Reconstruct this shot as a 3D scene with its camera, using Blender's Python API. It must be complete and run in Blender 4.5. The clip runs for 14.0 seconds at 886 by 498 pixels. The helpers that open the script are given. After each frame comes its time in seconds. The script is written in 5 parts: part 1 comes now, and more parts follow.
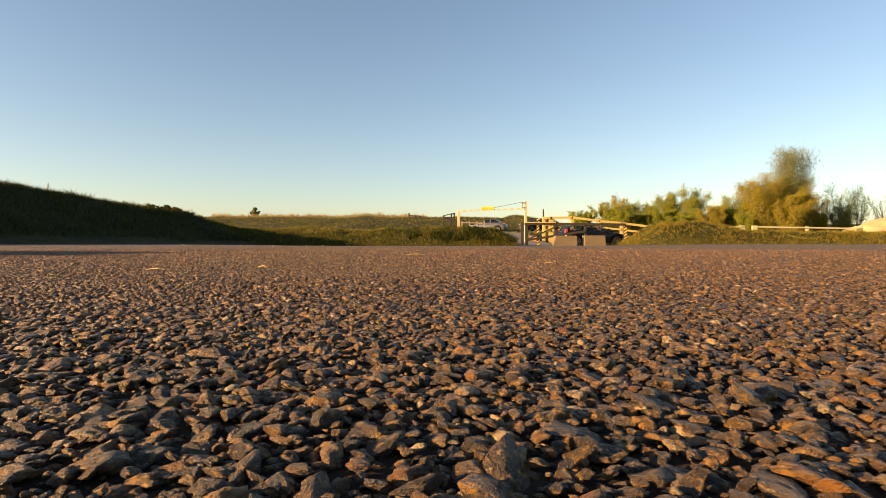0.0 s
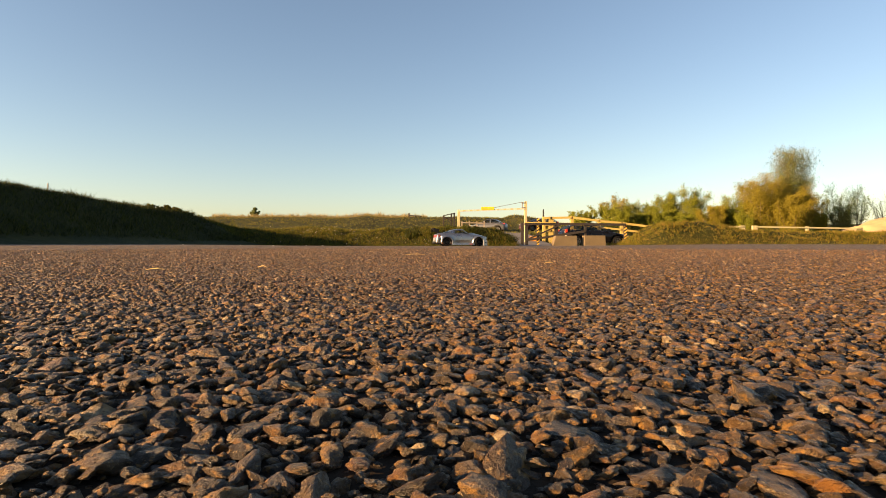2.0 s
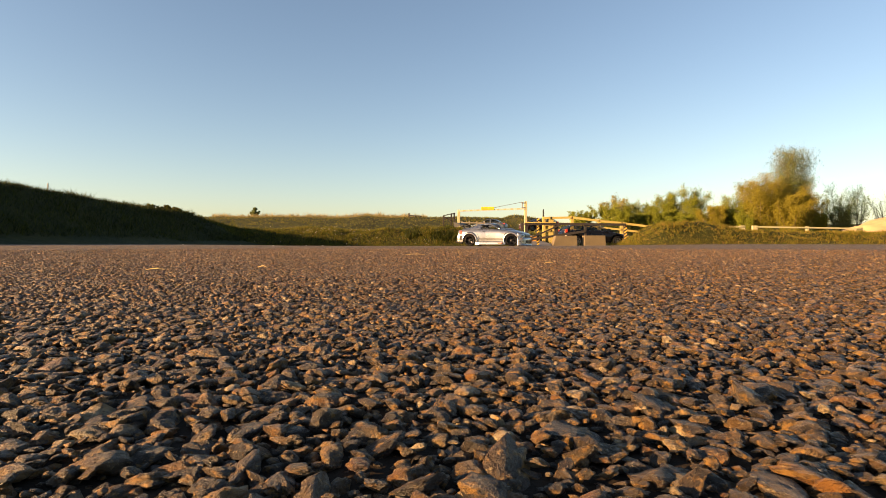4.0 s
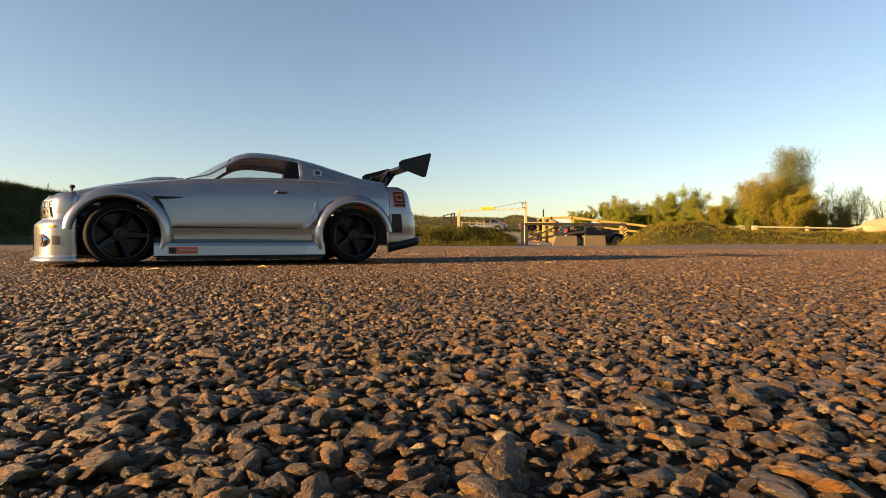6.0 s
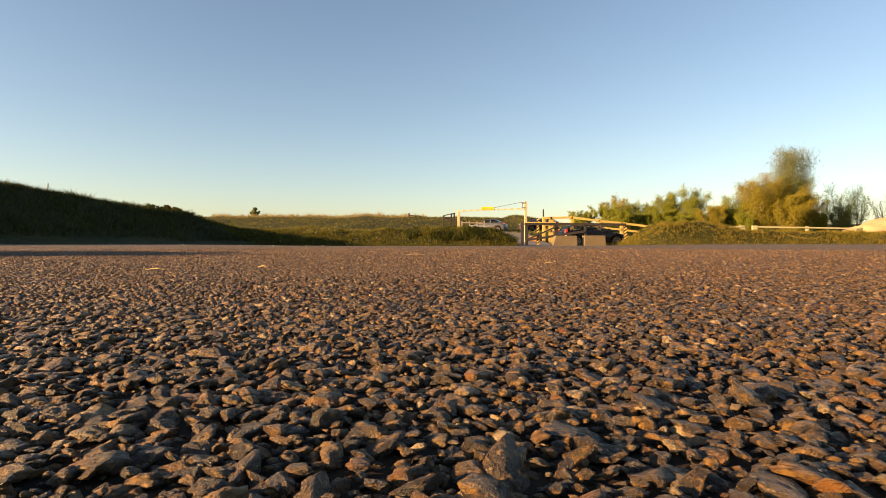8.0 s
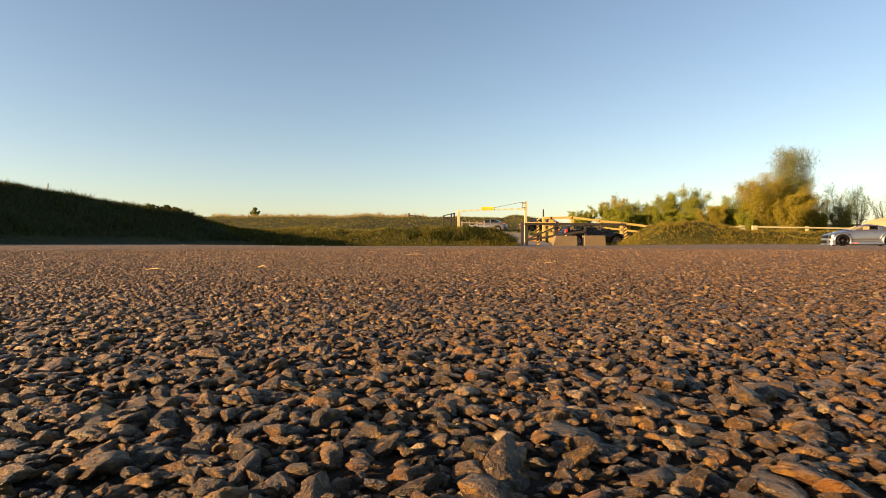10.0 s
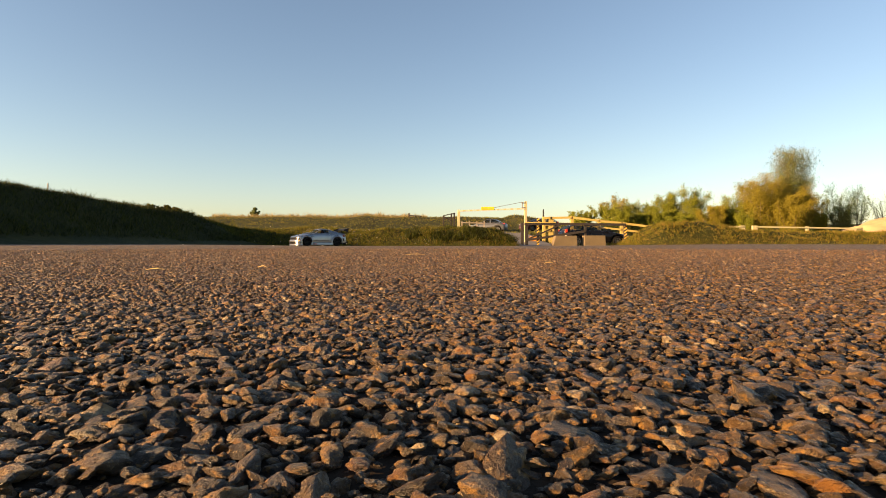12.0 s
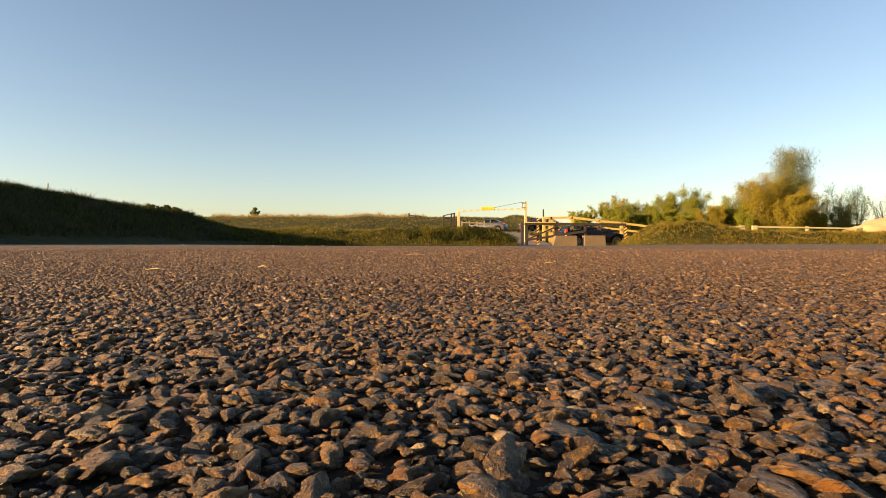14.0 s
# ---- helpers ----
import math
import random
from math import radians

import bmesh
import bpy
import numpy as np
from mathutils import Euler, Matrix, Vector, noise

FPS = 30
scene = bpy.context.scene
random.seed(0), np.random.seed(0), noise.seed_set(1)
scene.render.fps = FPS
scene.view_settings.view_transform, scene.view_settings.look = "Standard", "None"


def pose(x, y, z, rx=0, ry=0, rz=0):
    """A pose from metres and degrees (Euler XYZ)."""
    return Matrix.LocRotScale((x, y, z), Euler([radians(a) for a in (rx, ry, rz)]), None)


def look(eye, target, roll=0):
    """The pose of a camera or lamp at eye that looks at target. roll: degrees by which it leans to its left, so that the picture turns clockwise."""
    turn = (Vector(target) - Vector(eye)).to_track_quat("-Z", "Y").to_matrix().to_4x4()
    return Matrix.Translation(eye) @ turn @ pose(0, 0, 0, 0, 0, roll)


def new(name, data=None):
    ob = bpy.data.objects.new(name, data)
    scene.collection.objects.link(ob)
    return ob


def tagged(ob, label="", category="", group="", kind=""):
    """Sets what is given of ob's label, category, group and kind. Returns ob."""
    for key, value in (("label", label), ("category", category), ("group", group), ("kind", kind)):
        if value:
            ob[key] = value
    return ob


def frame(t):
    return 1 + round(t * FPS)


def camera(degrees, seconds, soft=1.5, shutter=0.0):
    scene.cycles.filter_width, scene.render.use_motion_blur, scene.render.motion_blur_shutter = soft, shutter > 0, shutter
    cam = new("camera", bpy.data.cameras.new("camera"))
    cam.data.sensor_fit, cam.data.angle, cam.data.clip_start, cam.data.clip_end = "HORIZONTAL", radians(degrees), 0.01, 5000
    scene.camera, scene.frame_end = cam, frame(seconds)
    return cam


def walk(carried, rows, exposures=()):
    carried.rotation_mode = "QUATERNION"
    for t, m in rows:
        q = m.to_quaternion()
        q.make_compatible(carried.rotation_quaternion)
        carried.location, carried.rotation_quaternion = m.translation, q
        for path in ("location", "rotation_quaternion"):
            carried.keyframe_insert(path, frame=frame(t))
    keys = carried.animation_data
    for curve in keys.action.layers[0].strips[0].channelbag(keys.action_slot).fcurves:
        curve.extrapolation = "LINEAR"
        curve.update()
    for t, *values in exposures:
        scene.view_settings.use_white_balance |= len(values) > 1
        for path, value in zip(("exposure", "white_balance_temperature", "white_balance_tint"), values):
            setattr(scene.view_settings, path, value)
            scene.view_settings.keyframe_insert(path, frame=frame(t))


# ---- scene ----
# ---- camera ----
EYE_Z = 0.0262
cam = camera(78, 14.0, soft=0.9, shutter=0.03)
walk(cam, [(0.0, look((0, 0, EYE_Z), (0, 10, EYE_Z - 0.1137))), (14.0, look((0, 0, EYE_Z), (0, 10, EYE_Z - 0.1137)))],
     exposures=[(0.0, 2.12, 7250, 17), (14.0, 2.12, 7250, 17)])

# ---- world, sun ----
SUN_DIR = Vector((-0.915, -0.35, 0.192)).normalized()
world = bpy.data.worlds.new("world")
scene.world = world
world.use_nodes = True
wn = world.node_tree
wn.nodes.clear()
sky = wn.nodes.new("ShaderNodeTexSky")
sky.sky_type = "NISHITA"
sky.sun_disc = False
sky.sun_elevation = math.asin(SUN_DIR.z)
sky.sun_rotation = math.atan2(SUN_DIR.x, SUN_DIR.y)
sky.altitude = 60
sky.air_density = 1.0
sky.dust_density = 0.7
sky.ozone_density = 1.9
bg = wn.nodes.new("ShaderNodeBackground")
bg.inputs["Strength"].default_value = 0.0535
wo = wn.nodes.new("ShaderNodeOutputWorld")
wn.links.new(sky.outputs[0], bg.inputs[0])
wn.links.new(bg.outputs[0], wo.inputs[0])

sun_data = bpy.data.lights.new("sun", "SUN")
sun_data.energy = 5.0
sun_data.angle = radians(0.6)
sun_data.color = (1.0, 0.66, 0.34)
sun = new("sun", sun_data)
sun.matrix_world = look(SUN_DIR * 60, (0, 0, 0))


# ---- material helpers ----
class Mat:
    """A node material with short helpers."""

    def __init__(self, name, base=(0.5, 0.5, 0.5), rough=0.6, metal=0.0, spec=0.5):
        self.m = bpy.data.materials.new(name)
        self.m.use_nodes = True
        self.nt = self.m.node_tree
        self.b = self.nt.nodes["Principled BSDF"]
        self.b.inputs["Base Color"].default_value = (*base, 1)
        self.b.inputs["Roughness"].default_value = rough
        self.b.inputs["Metallic"].default_value = metal
        self.b.inputs["Specular IOR Level"].default_value = spec
        self.co = None

    def node(self, kind, **props):
        n = self.nt.nodes.new("ShaderNode" + kind)
        for k, v in props.items():
            if k in n.inputs:
                n.inputs[k].default_value = v
        return n

    def link(self, a, b):
        self.nt.links.new(a, b)

    def coords(self):
        if self.co is None:
            self.co = self.nt.nodes.new("ShaderNodeTexCoord").outputs["Object"]
        return self.co

    def noise(self, scale, detail=4.0, rough=0.6):
        n = self.node("TexNoise", Scale=scale, Detail=detail, Roughness=rough)
        self.link(self.coords(), n.inputs["Vector"])
        return n.outputs["Fac"]

    def voronoi(self, scale, feature="F1"):
        n = self.node("TexVoronoi", Scale=scale)
        n.feature = feature
        self.link(self.coords(), n.inputs["Vector"])
        return n

    def ramp(self, fac, stops, constant=False):
        n = self.node("ValToRGB")
        r = n.color_ramp
        if constant:
            r.interpolation = "CONSTANT"
        while len(r.elements) < len(stops):
            r.elements.new(0.5)
        for e, (p, c) in zip(r.elements, stops):
            e.position = p
            e.color = (*c, 1)
        self.link(fac, n.inputs[0])
        return n.outputs[0]

    def mix(self, a, b, fac, mode="MIX"):
        n = self.nt.nodes.new("ShaderNodeMix")
        n.data_type = "RGBA"
        n.blend_type = mode
        for v, i in ((fac, 0), (a, 6), (b, 7)):
            if isinstance(v, (int, float)):
                n.inputs[i].default_value = v
            elif isinstance(v, tuple):
                n.inputs[i].default_value = (*v, 1)
            else:
                self.link(v, n.inputs[i])
        return n.outputs[2]

    def math(self, op, a, b=0.0):
        n = self.nt.nodes.new("ShaderNodeMath")
        n.operation = op
        for v, i in ((a, 0), (b, 1)):
            if isinstance(v, (int, float)):
                n.inputs[i].default_value = v
            else:
                self.link(v, n.inputs[i])
        return n.outputs[0]

    def color(self, sock):
        self.link(sock, self.b.inputs["Base Color"])
        return self

    def rough(self, sock):
        self.link(sock, self.b.inputs["Roughness"])
        return self

    def bump(self, sock, strength=0.3, distance=0.01):
        n = self.node("Bump", Strength=strength, Distance=distance)
        self.link(sock, n.inputs["Height"])
        self.link(n.outputs[0], self.b.inputs["Normal"])
        return self


def plain(name, base, rough=0.6, metal=0.0, scale=40.0, vary=0.25, bump=0.1, spec=0.5, dist=0.004):
    """A surface of one colour with grain and wear at two scales."""
    m = Mat(name, base, rough, metal, spec)
    dark = tuple(c * (1 - vary) for c in base)
    light = tuple(min(1.0, c * (1 + vary)) for c in base)
    big, small = m.noise(scale * 0.15, 3), m.noise(scale, 5)
    f = m.math("ADD", m.math("MULTIPLY", big, 0.55), m.math("MULTIPLY", small, 0.45))
    m.color(m.ramp(f, [(0.3, dark), (0.7, light)]))
    m.rough(m.math("ADD", m.math("MULTIPLY", small, 0.25), max(0.02, rough - 0.12)))
    if bump:
        m.bump(small, bump, dist)
    return m.m


def stone_material():
    m = Mat("chippings", rough=0.62, spec=0.45)
    isl = m.nt.nodes.new("ShaderNodeNewGeometry").outputs["Random Per Island"]
    obr = m.nt.nodes.new("ShaderNodeObjectInfo").outputs["Random"]
    r = m.math("FRACT", m.math("ADD", m.math("MULTIPLY", isl, 1.0), m.math("MULTIPLY", obr, 7.3)))
    base = m.ramp(r, [(0.0, (0.014, 0.009, 0.005)), (0.22, (0.038, 0.024, 0.011)), (0.45, (0.078, 0.048, 0.021)), (0.58, (0.059, 0.045, 0.030)),
                      (0.70, (0.125, 0.065, 0.019)), (0.78, (0.177, 0.074, 0.013)), (0.86, (0.213, 0.145, 0.062)), (0.93, (0.112, 0.038, 0.013)), (0.97, (0.379, 0.278, 0.146))])
    n1, n2, n3 = m.noise(330.0, 6, 0.78), m.noise(1500.0, 5, 0.75), m.noise(430.0, 6, 0.7)
    c = m.mix(base, (0.016, 0.011, 0.007), m.math("MULTIPLY", m.ramp(n1, [(0.46, (0, 0, 0)), (0.57, (1, 1, 1))]), 0.82))
    c = m.mix(c, (0.330, 0.170, 0.034), m.math("MULTIPLY", m.ramp(n3, [(0.52, (0, 0, 0)), (0.62, (1, 1, 1))]), 0.7))
    c = m.mix(c, (0.400, 0.300, 0.160), m.math("MULTIPLY", m.ramp(n2, [(0.57, (0, 0, 0)), (0.66, (1, 1, 1))]), 0.65))
    m.color(c)
    m.rough(m.math("ADD", m.math("MULTIPLY", n1, 0.4), 0.27))
    m.bump(m.math("ADD", n2, m.math("MULTIPLY", n1, 1.8)), 1.0, 0.0014)
    return m.m


def asphalt_material():
    m = Mat("asphalt", rough=0.8, spec=0.3)
    v = m.voronoi(150.0)
    cell = v.outputs["Color"]
    sep = m.node("SeparateColor")
    m.link(cell, sep.inputs[0])
    base = m.ramp(sep.outputs[0], [(0.0, (0.032, 0.026, 0.019)), (0.3, (0.081, 0.061, 0.042)), (0.6, (0.134, 0.098, 0.063)),
                                   (0.8, (0.180, 0.110, 0.053)), (0.93, (0.270, 0.219, 0.139)), (1.0, (0.342, 0.287, 0.199))])
    big = m.noise(0.9, 4)
    gap = m.ramp(v.outputs["Distance"], [(0.45, (1, 1, 1)), (0.75, (0.265, 0.229, 0.176))])
    c = m.mix(base, gap, 1.0, "MULTIPLY")
    c = m.mix(c, (0.117, 0.084, 0.060), m.math("MULTIPLY", big, 0.5))
    m.color(c)
    m.bump(m.math("SUBTRACT", 1.0, v.outputs["Distance"]), 0.9, 0.003)
    return m.m


def grass_ground_material():
    m = Mat("turf", rough=0.9, spec=0.15)
    a, b, c = m.noise(0.45, 5), m.noise(3.5, 5), m.noise(22.0, 4)
    col = m.ramp(m.math("ADD", m.math("MULTIPLY", a, 0.6), m.math("MULTIPLY", b, 0.4)),
                 [(0.3, (0.011, 0.016, 0.003)), (0.48, (0.024, 0.028, 0.005)), (0.6, (0.052, 0.047, 0.010)), (0.74, (0.106, 0.079, 0.025))])
    col = m.mix(col, (0.025, 0.027, 0.005), m.math("MULTIPLY", m.ramp(c, [(0.45, (0, 0, 0)), (0.65, (1, 1, 1))]), 0.6))
    m.color(col)
    m.bump(m.math("ADD", c, m.math("MULTIPLY", b, 2.0)), 0.8, 0.06)
    return m.m


M_STONE = stone_material()
M_ASPHALT = asphalt_material()
M_TURF = grass_ground_material()
# Black binder; its dark colour also stands in for shade between the chippings
M_SHADEBITUMEN = plain("bitumen", (0.020, 0.014, 0.009), 0.95, scale=900, vary=0.4, bump=0.6, dist=0.001, spec=0.15)


# ---- mesh helpers ----
def raw_mesh(name, verts, faces, mats, smooth=False):
    me = bpy.data.meshes.new(name)
    me.from_pydata([tuple(v) for v in verts], [], faces)
    for mt in (mats if isinstance(mats, (list, tuple)) else [mats]):
        me.materials.append(mt)
    if smooth:
        me.polygons.foreach_set("use_smooth", [True] * len(me.polygons))
    me.update()
    return me


def array_mesh(name, verts, tris, mat, smooth=False):
    """A mesh of triangles from numpy arrays."""
    me = bpy.data.meshes.new(name)
    nv, nf = len(verts), len(tris)
    me.vertices.add(nv)
    me.vertices.foreach_set("co", np.asarray(verts, np.float32).ravel())
    me.loops.add(nf * 3)
    me.loops.foreach_set("vertex_index", np.asarray(tris, np.int32).ravel())
    me.polygons.add(nf)
    me.polygons.foreach_set("loop_start", np.arange(0, nf * 3, 3, dtype=np.int32))
    me.polygons.foreach_set("loop_total", np.full(nf, 3, np.int32))
    if smooth:
        me.polygons.foreach_set("use_smooth", np.ones(nf, bool))
    me.materials.append(mat)
    me.update(calc_edges=True)
    return me


def part(name, bm, material, parent=None, label="", smooth=False):
    """Links a bmesh as one mesh object, under a thing or part where one is given."""
    bmesh.ops.recalc_face_normals(bm, faces=bm.faces)
    me = bpy.data.meshes.new(name)
    bm.to_mesh(me)
    bm.free()
    for mt in (material if isinstance(material, (list, tuple)) else [material]):
        me.materials.append(mt)
    if smooth:
        me.polygons.foreach_set("use_smooth", [True] * len(me.polygons))
    ob = new(name, me)
    if parent is not None:
        ob.parent = parent
    if label:
        tagged(ob, label)
    return ob


def thing(name, m, label, category, group="", kind=""):
    ob = new(name)
    ob.matrix_basis = m
    ob.empty_display_size = 0.1
    return tagged(ob, label, category, group, kind)


def box(bm, x0, x1, y0, y1, z0, z1, bevel=0.0):
    vs = [bm.verts.new(p) for p in ((x0, y0, z0), (x1, y0, z0), (x1, y1, z0), (x0, y1, z0),
                                    (x0, y0, z1), (x1, y0, z1), (x1, y1, z1), (x0, y1, z1))]
    fs = [bm.faces.new([vs[i] for i in f]) for f in ((0, 3, 2, 1), (4, 5, 6, 7), (0, 1, 5, 4), (1, 2, 6, 5), (2, 3, 7, 6), (3, 0, 4, 7))]
    if bevel:
        es = list({e for f in fs for e in f.edges})
        bmesh.ops.bevel(bm, geom=es, offset=bevel, segments=2, affect="EDGES", profile=0.5)
    return bm


def beam(bm, a, b, w, h, up=(0, 0, 1)):
    """A bar of section w by h from a to b."""
    a, b = Vector(a), Vector(b)
    d = (b - a).normalized()
    s = d.cross(Vector(up))
    if s.length < 1e-4:
        s = Vector((1, 0, 0))
    s.normalize()
    u = s.cross(d)
    ring = [s * (w / 2) * i + u * (h / 2) * j for i, j in ((-1, -1), (1, -1), (1, 1), (-1, 1))]
    v = [bm.verts.new(a + r) for r in ring] + [bm.verts.new(b + r) for r in ring]
    for f in ((0, 1, 2, 3), (7, 6, 5, 4), (0, 4, 5, 1), (1, 5, 6, 2), (2, 6, 7, 3), (3, 7, 4, 0)):
        bm.faces.new([v[i] for i in f])
    return bm


def tube(bm, pts, radii, n=10):
    """A round bar through the points."""
    rings = []
    for i, p in enumerate(pts):
        p = Vector(p)
        d = (Vector(pts[min(i + 1, len(pts) - 1)]) - Vector(pts[max(i - 1, 0)])).normalized()
        s = d.cross(Vector((0, 0, 1)) if abs(d.z) < 0.9 else Vector((1, 0, 0))).normalized()
        u = s.cross(d)
        r = radii[i] if isinstance(radii, (list, tuple)) else radii
        rings.append([bm.verts.new(p + (s * math.cos(2 * math.pi * k / n) + u * math.sin(2 * math.pi * k / n)) * r) for k in range(n)])
    for a, b in zip(rings, rings[1:]):
        for k in range(n):
            bm.faces.new((a[k], a[(k + 1) % n], b[(k + 1) % n], b[k]))
    bm.faces.new(rings[0][::-1])
    bm.faces.new(rings[-1])
    return bm


def grid_faces(bm, rows, closed=False):
    for a, b in zip(rows, rows[1:]):
        for k in range(len(a) - (0 if closed else 1)):
            q = (a[k], a[(k + 1) % len(a)], b[(k + 1) % len(a)], b[k])
            if len(set(q)) == 4:
                bm.faces.new(q)
    return bm


def curve_at(table, x):
    """Smooth look-up in a short table of (x, value)."""
    if x <= table[0][0]:
        return table[0][1]
    for (x0, v0), (x1, v1) in zip(table, table[1:]):
        if x <= x1:
            f = (x - x0) / (x1 - x0)
            return v0 + (v1 - v0) * f
    return table[-1][1]


def step(a, b, x):
    f = min(1.0, max(0.0, (x - a) / (b - a)))
    return f * f * (3 - 2 * f)


# ---- the lie of the land ----
MID = [(0, 0.0), (0.5, 0.001), (0.8, 0.0025), (1.2, 0.0045), (1.9, 0.0085), (2.5, 0.0115), (3.3, 0.0065), (4.3, 0.0005), (5.4, -0.005), (10, -0.043), (26, -0.14), (60, -0.3)]
SIDE = [(0, 0.0), (0.5, 0.001), (0.8, 0.0025), (1.2, 0.0045), (1.9, 0.0085), (2.5, 0.0125), (3.5, 0.0095), (5, 0.006), (10, 0.002), (26, -0.072), (60, -0.3)]


def lot(x, y):
    """Height of the car park's surface."""
    r = math.hypot(x, y)
    f = step(0.1, 0.5, abs(x) / max(r, 0.01))
    return curve_at(MID, r) * (1 - f) + curve_at(SIDE, r) * f


def hump(x, y, cx, cy, sx, sy, h, p=2.0):
    return h * math.exp(-(abs((x - cx) / sx) ** p) - (abs((y - cy) / sy) ** p))


BUND = [(-30, 1.68), (0, 1.68), (14, 1.58), (18, 1.36), (22, 1.36), (25, 1.12), (28, 0.85), (34, 0.2)]


def land(x, y):
    """Height of the turf round the car park."""
    n = noise.noise((x * 0.22, y * 0.22, 0.0)) * 0.16 + noise.noise((x * 0.9, y * 0.9, 3.0)) * 0.07 + noise.noise((x * 2.6, y * 2.6, 5.0)) * 0.045
    rim = max(step(23.0, 24.5, y), step(-7.2, -8.2, x), step(-14, -16, y), step(34, 36, x))
    flat = lot(x, y) - 0.03
    road = math.exp(-(((x - (4.6 + (y - 24) * 0.035)) / 1.6) ** 4)) * step(24, 27, y)
    rise = step(26, 52, y) * 1.25 + step(54, 84, y) * 2.95
    rise *= 1.0 - 0.35 * step(6, 20, x)
    z = flat + rise
    bund = curve_at(BUND, y) * math.exp(-(abs((x + 10.9) / 2.0) ** 2.4)) * step(-40, -30, y)
    verge = 0.72 * step(-14, -8, x) * (1 - step(2.0, 3.9, x)) * step(23.2, 25.2, y) * (1 - step(27.5, 34, y))
    right = (0.62 + 0.42 * math.exp(-(((x - 11.6) / 2.2) ** 2))) * step(8.7, 10.4, x) * step(23.6, 26.0, y) * (1 - 0.3 * step(28, 40, y))
    low = step(0.2, 0.6, max(verge, right))
    n += low * (noise.noise((x * 1.3, y * 1.3, 8.0)) * 0.20 + noise.noise((x * 3.4, y * 3.4, 9.0)) * 0.11)
    z += max(bund, verge, right)
    z += n * rim * (1 - road) * step(0, 0.4, max(bund, verge, right, rise))
    bay = math.exp(-(((x - 9.4) / 4.0) ** 6) - (((y - 33.8) / 5.2) ** 6))
    return z * (1 - bay) + flat * bay


def ground_sheet():
    """One sheet of turf from the car park to the horizon."""
    ang = np.concatenate([np.linspace(-60, 60, 241), np.linspace(65, 295, 47)])
    dist = np.concatenate([[0.0], np.linspace(2, 16, 15)[:-1], np.linspace(16, 34, 73), np.linspace(34.6, 60, 44), np.geomspace(62, 120, 24), np.geomspace(140, 4000, 14)])
    verts, faces = [], []
    na = len(ang)
    for d in dist:
        for a in ang:
            x, y = d * math.sin(radians(a)), d * math.cos(radians(a))
            z = land(x, y) if d < 300 else land(x / d * 300, y / d * 300)
            verts.append((x, y, z))
    for i in range(len(dist) - 1):
        for k in range(na):
            k2 = (k + 1) % na
            faces.append((i * na + k, i * na + k2, (i + 1) * na + k2, (i + 1) * na + k))
    ob = new("ground", raw_mesh("ground", verts, faces, M_TURF, True))
    return tagged(ob, "rough grassy banks and fields of turf", "ground", kind="structure")


ground = ground_sheet()


def lot_sheet():
    xs = sorted(set(np.round(np.concatenate([np.linspace(-2, 2, 81), np.linspace(-7.9, -2, 40), np.linspace(2, 34, 80)]), 4)))
    ys = sorted(set(np.round(np.concatenate([np.linspace(-14, -0.5, 20), np.linspace(-0.4, 3, 86), np.linspace(3.05, 6, 40), np.linspace(6.2, 24.0, 60)]), 4)))
    verts = []
    for y in ys:
        for x in xs:
            wob = 0.25 * noise.noise((x * 0.6, 7.0, 0)) if y == ys[-1] else 0.0
            wobx = 0.2 * noise.noise((2.0, y * 0.7, 0)) if x == xs[0] else 0.0
            near = 0.0019 * (1 - step(1.6, 2.0, math.hypot(x, y)))
            verts.append((x + wobx, y + wob, lot(x, y) - near))
    nx = len(xs)
    faces = [(j * nx + i, j * nx + i + 1, (j + 1) * nx + i + 1, (j + 1) * nx + i) for j in range(len(ys) - 1) for i in range(nx - 1)]
    me = raw_mesh("pavement", verts, faces, [M_ASPHALT, M_SHADEBITUMEN], True)
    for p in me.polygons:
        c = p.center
        # near wedge only: the darker binder deepens the shade in the gaps
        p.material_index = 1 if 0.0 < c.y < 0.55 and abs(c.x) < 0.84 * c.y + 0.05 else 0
    ob = new("pavement", me)
    return tagged(ob, "worn brown-grey car park asphalt of coarse stone chippings", "asphalt", kind="structure")


pavement = lot_sheet()


def stone_templates(sub, count, seed):
    """Angular pebbles: a ball cut by random planes."""
    rng = np.random.RandomState(seed)
    bm = bmesh.new()
    if sub:
        bmesh.ops.create_icosphere(bm, subdivisions=sub, radius=1.0)
    else:
        o = [bm.verts.new(p) for p in ((1, 0, 0), (0, 1, 0), (-1, 0, 0), (0, -1, 0), (0, 0, 1), (0, 0, -1))]
        for a in range(4):
            bm.faces.new((o[a], o[(a + 1) % 4], o[4]))
            bm.faces.new((o[(a + 1) % 4], o[a], o[5]))
        bm.verts.index_update()
    bm.verts.ensure_lookup_table()
    d = np.array([v.co[:] for v in bm.verts])
    tris = np.array([[v.index for v in f.verts] for f in bm.faces])
    bm.free()
    out = []
    for _ in range(count):
        n = rng.normal(size=(13, 3))
        n /= np.linalg.norm(n, axis=1)[:, None]
        h = rng.uniform(0.5, 1.0, 13)
        dots = d @ n.T
        r = np.where(dots > 0.15, h / np.maximum(dots, 0.15), 9.0).min(axis=1)
        r = np.minimum(r, 1.25)
        wob = 1 + 0.07 * np.sin(d @ rng.normal(size=3) * 4.0) + 0.07 * np.sin(d @ rng.normal(size=3) * 9.0) + 0.04 * np.sin(d @ rng.normal(size=3) * 17.0) + rng.uniform(-0.05, 0.05, len(d))
        out.append(d * (r * wob)[:, None])
    return out, tris


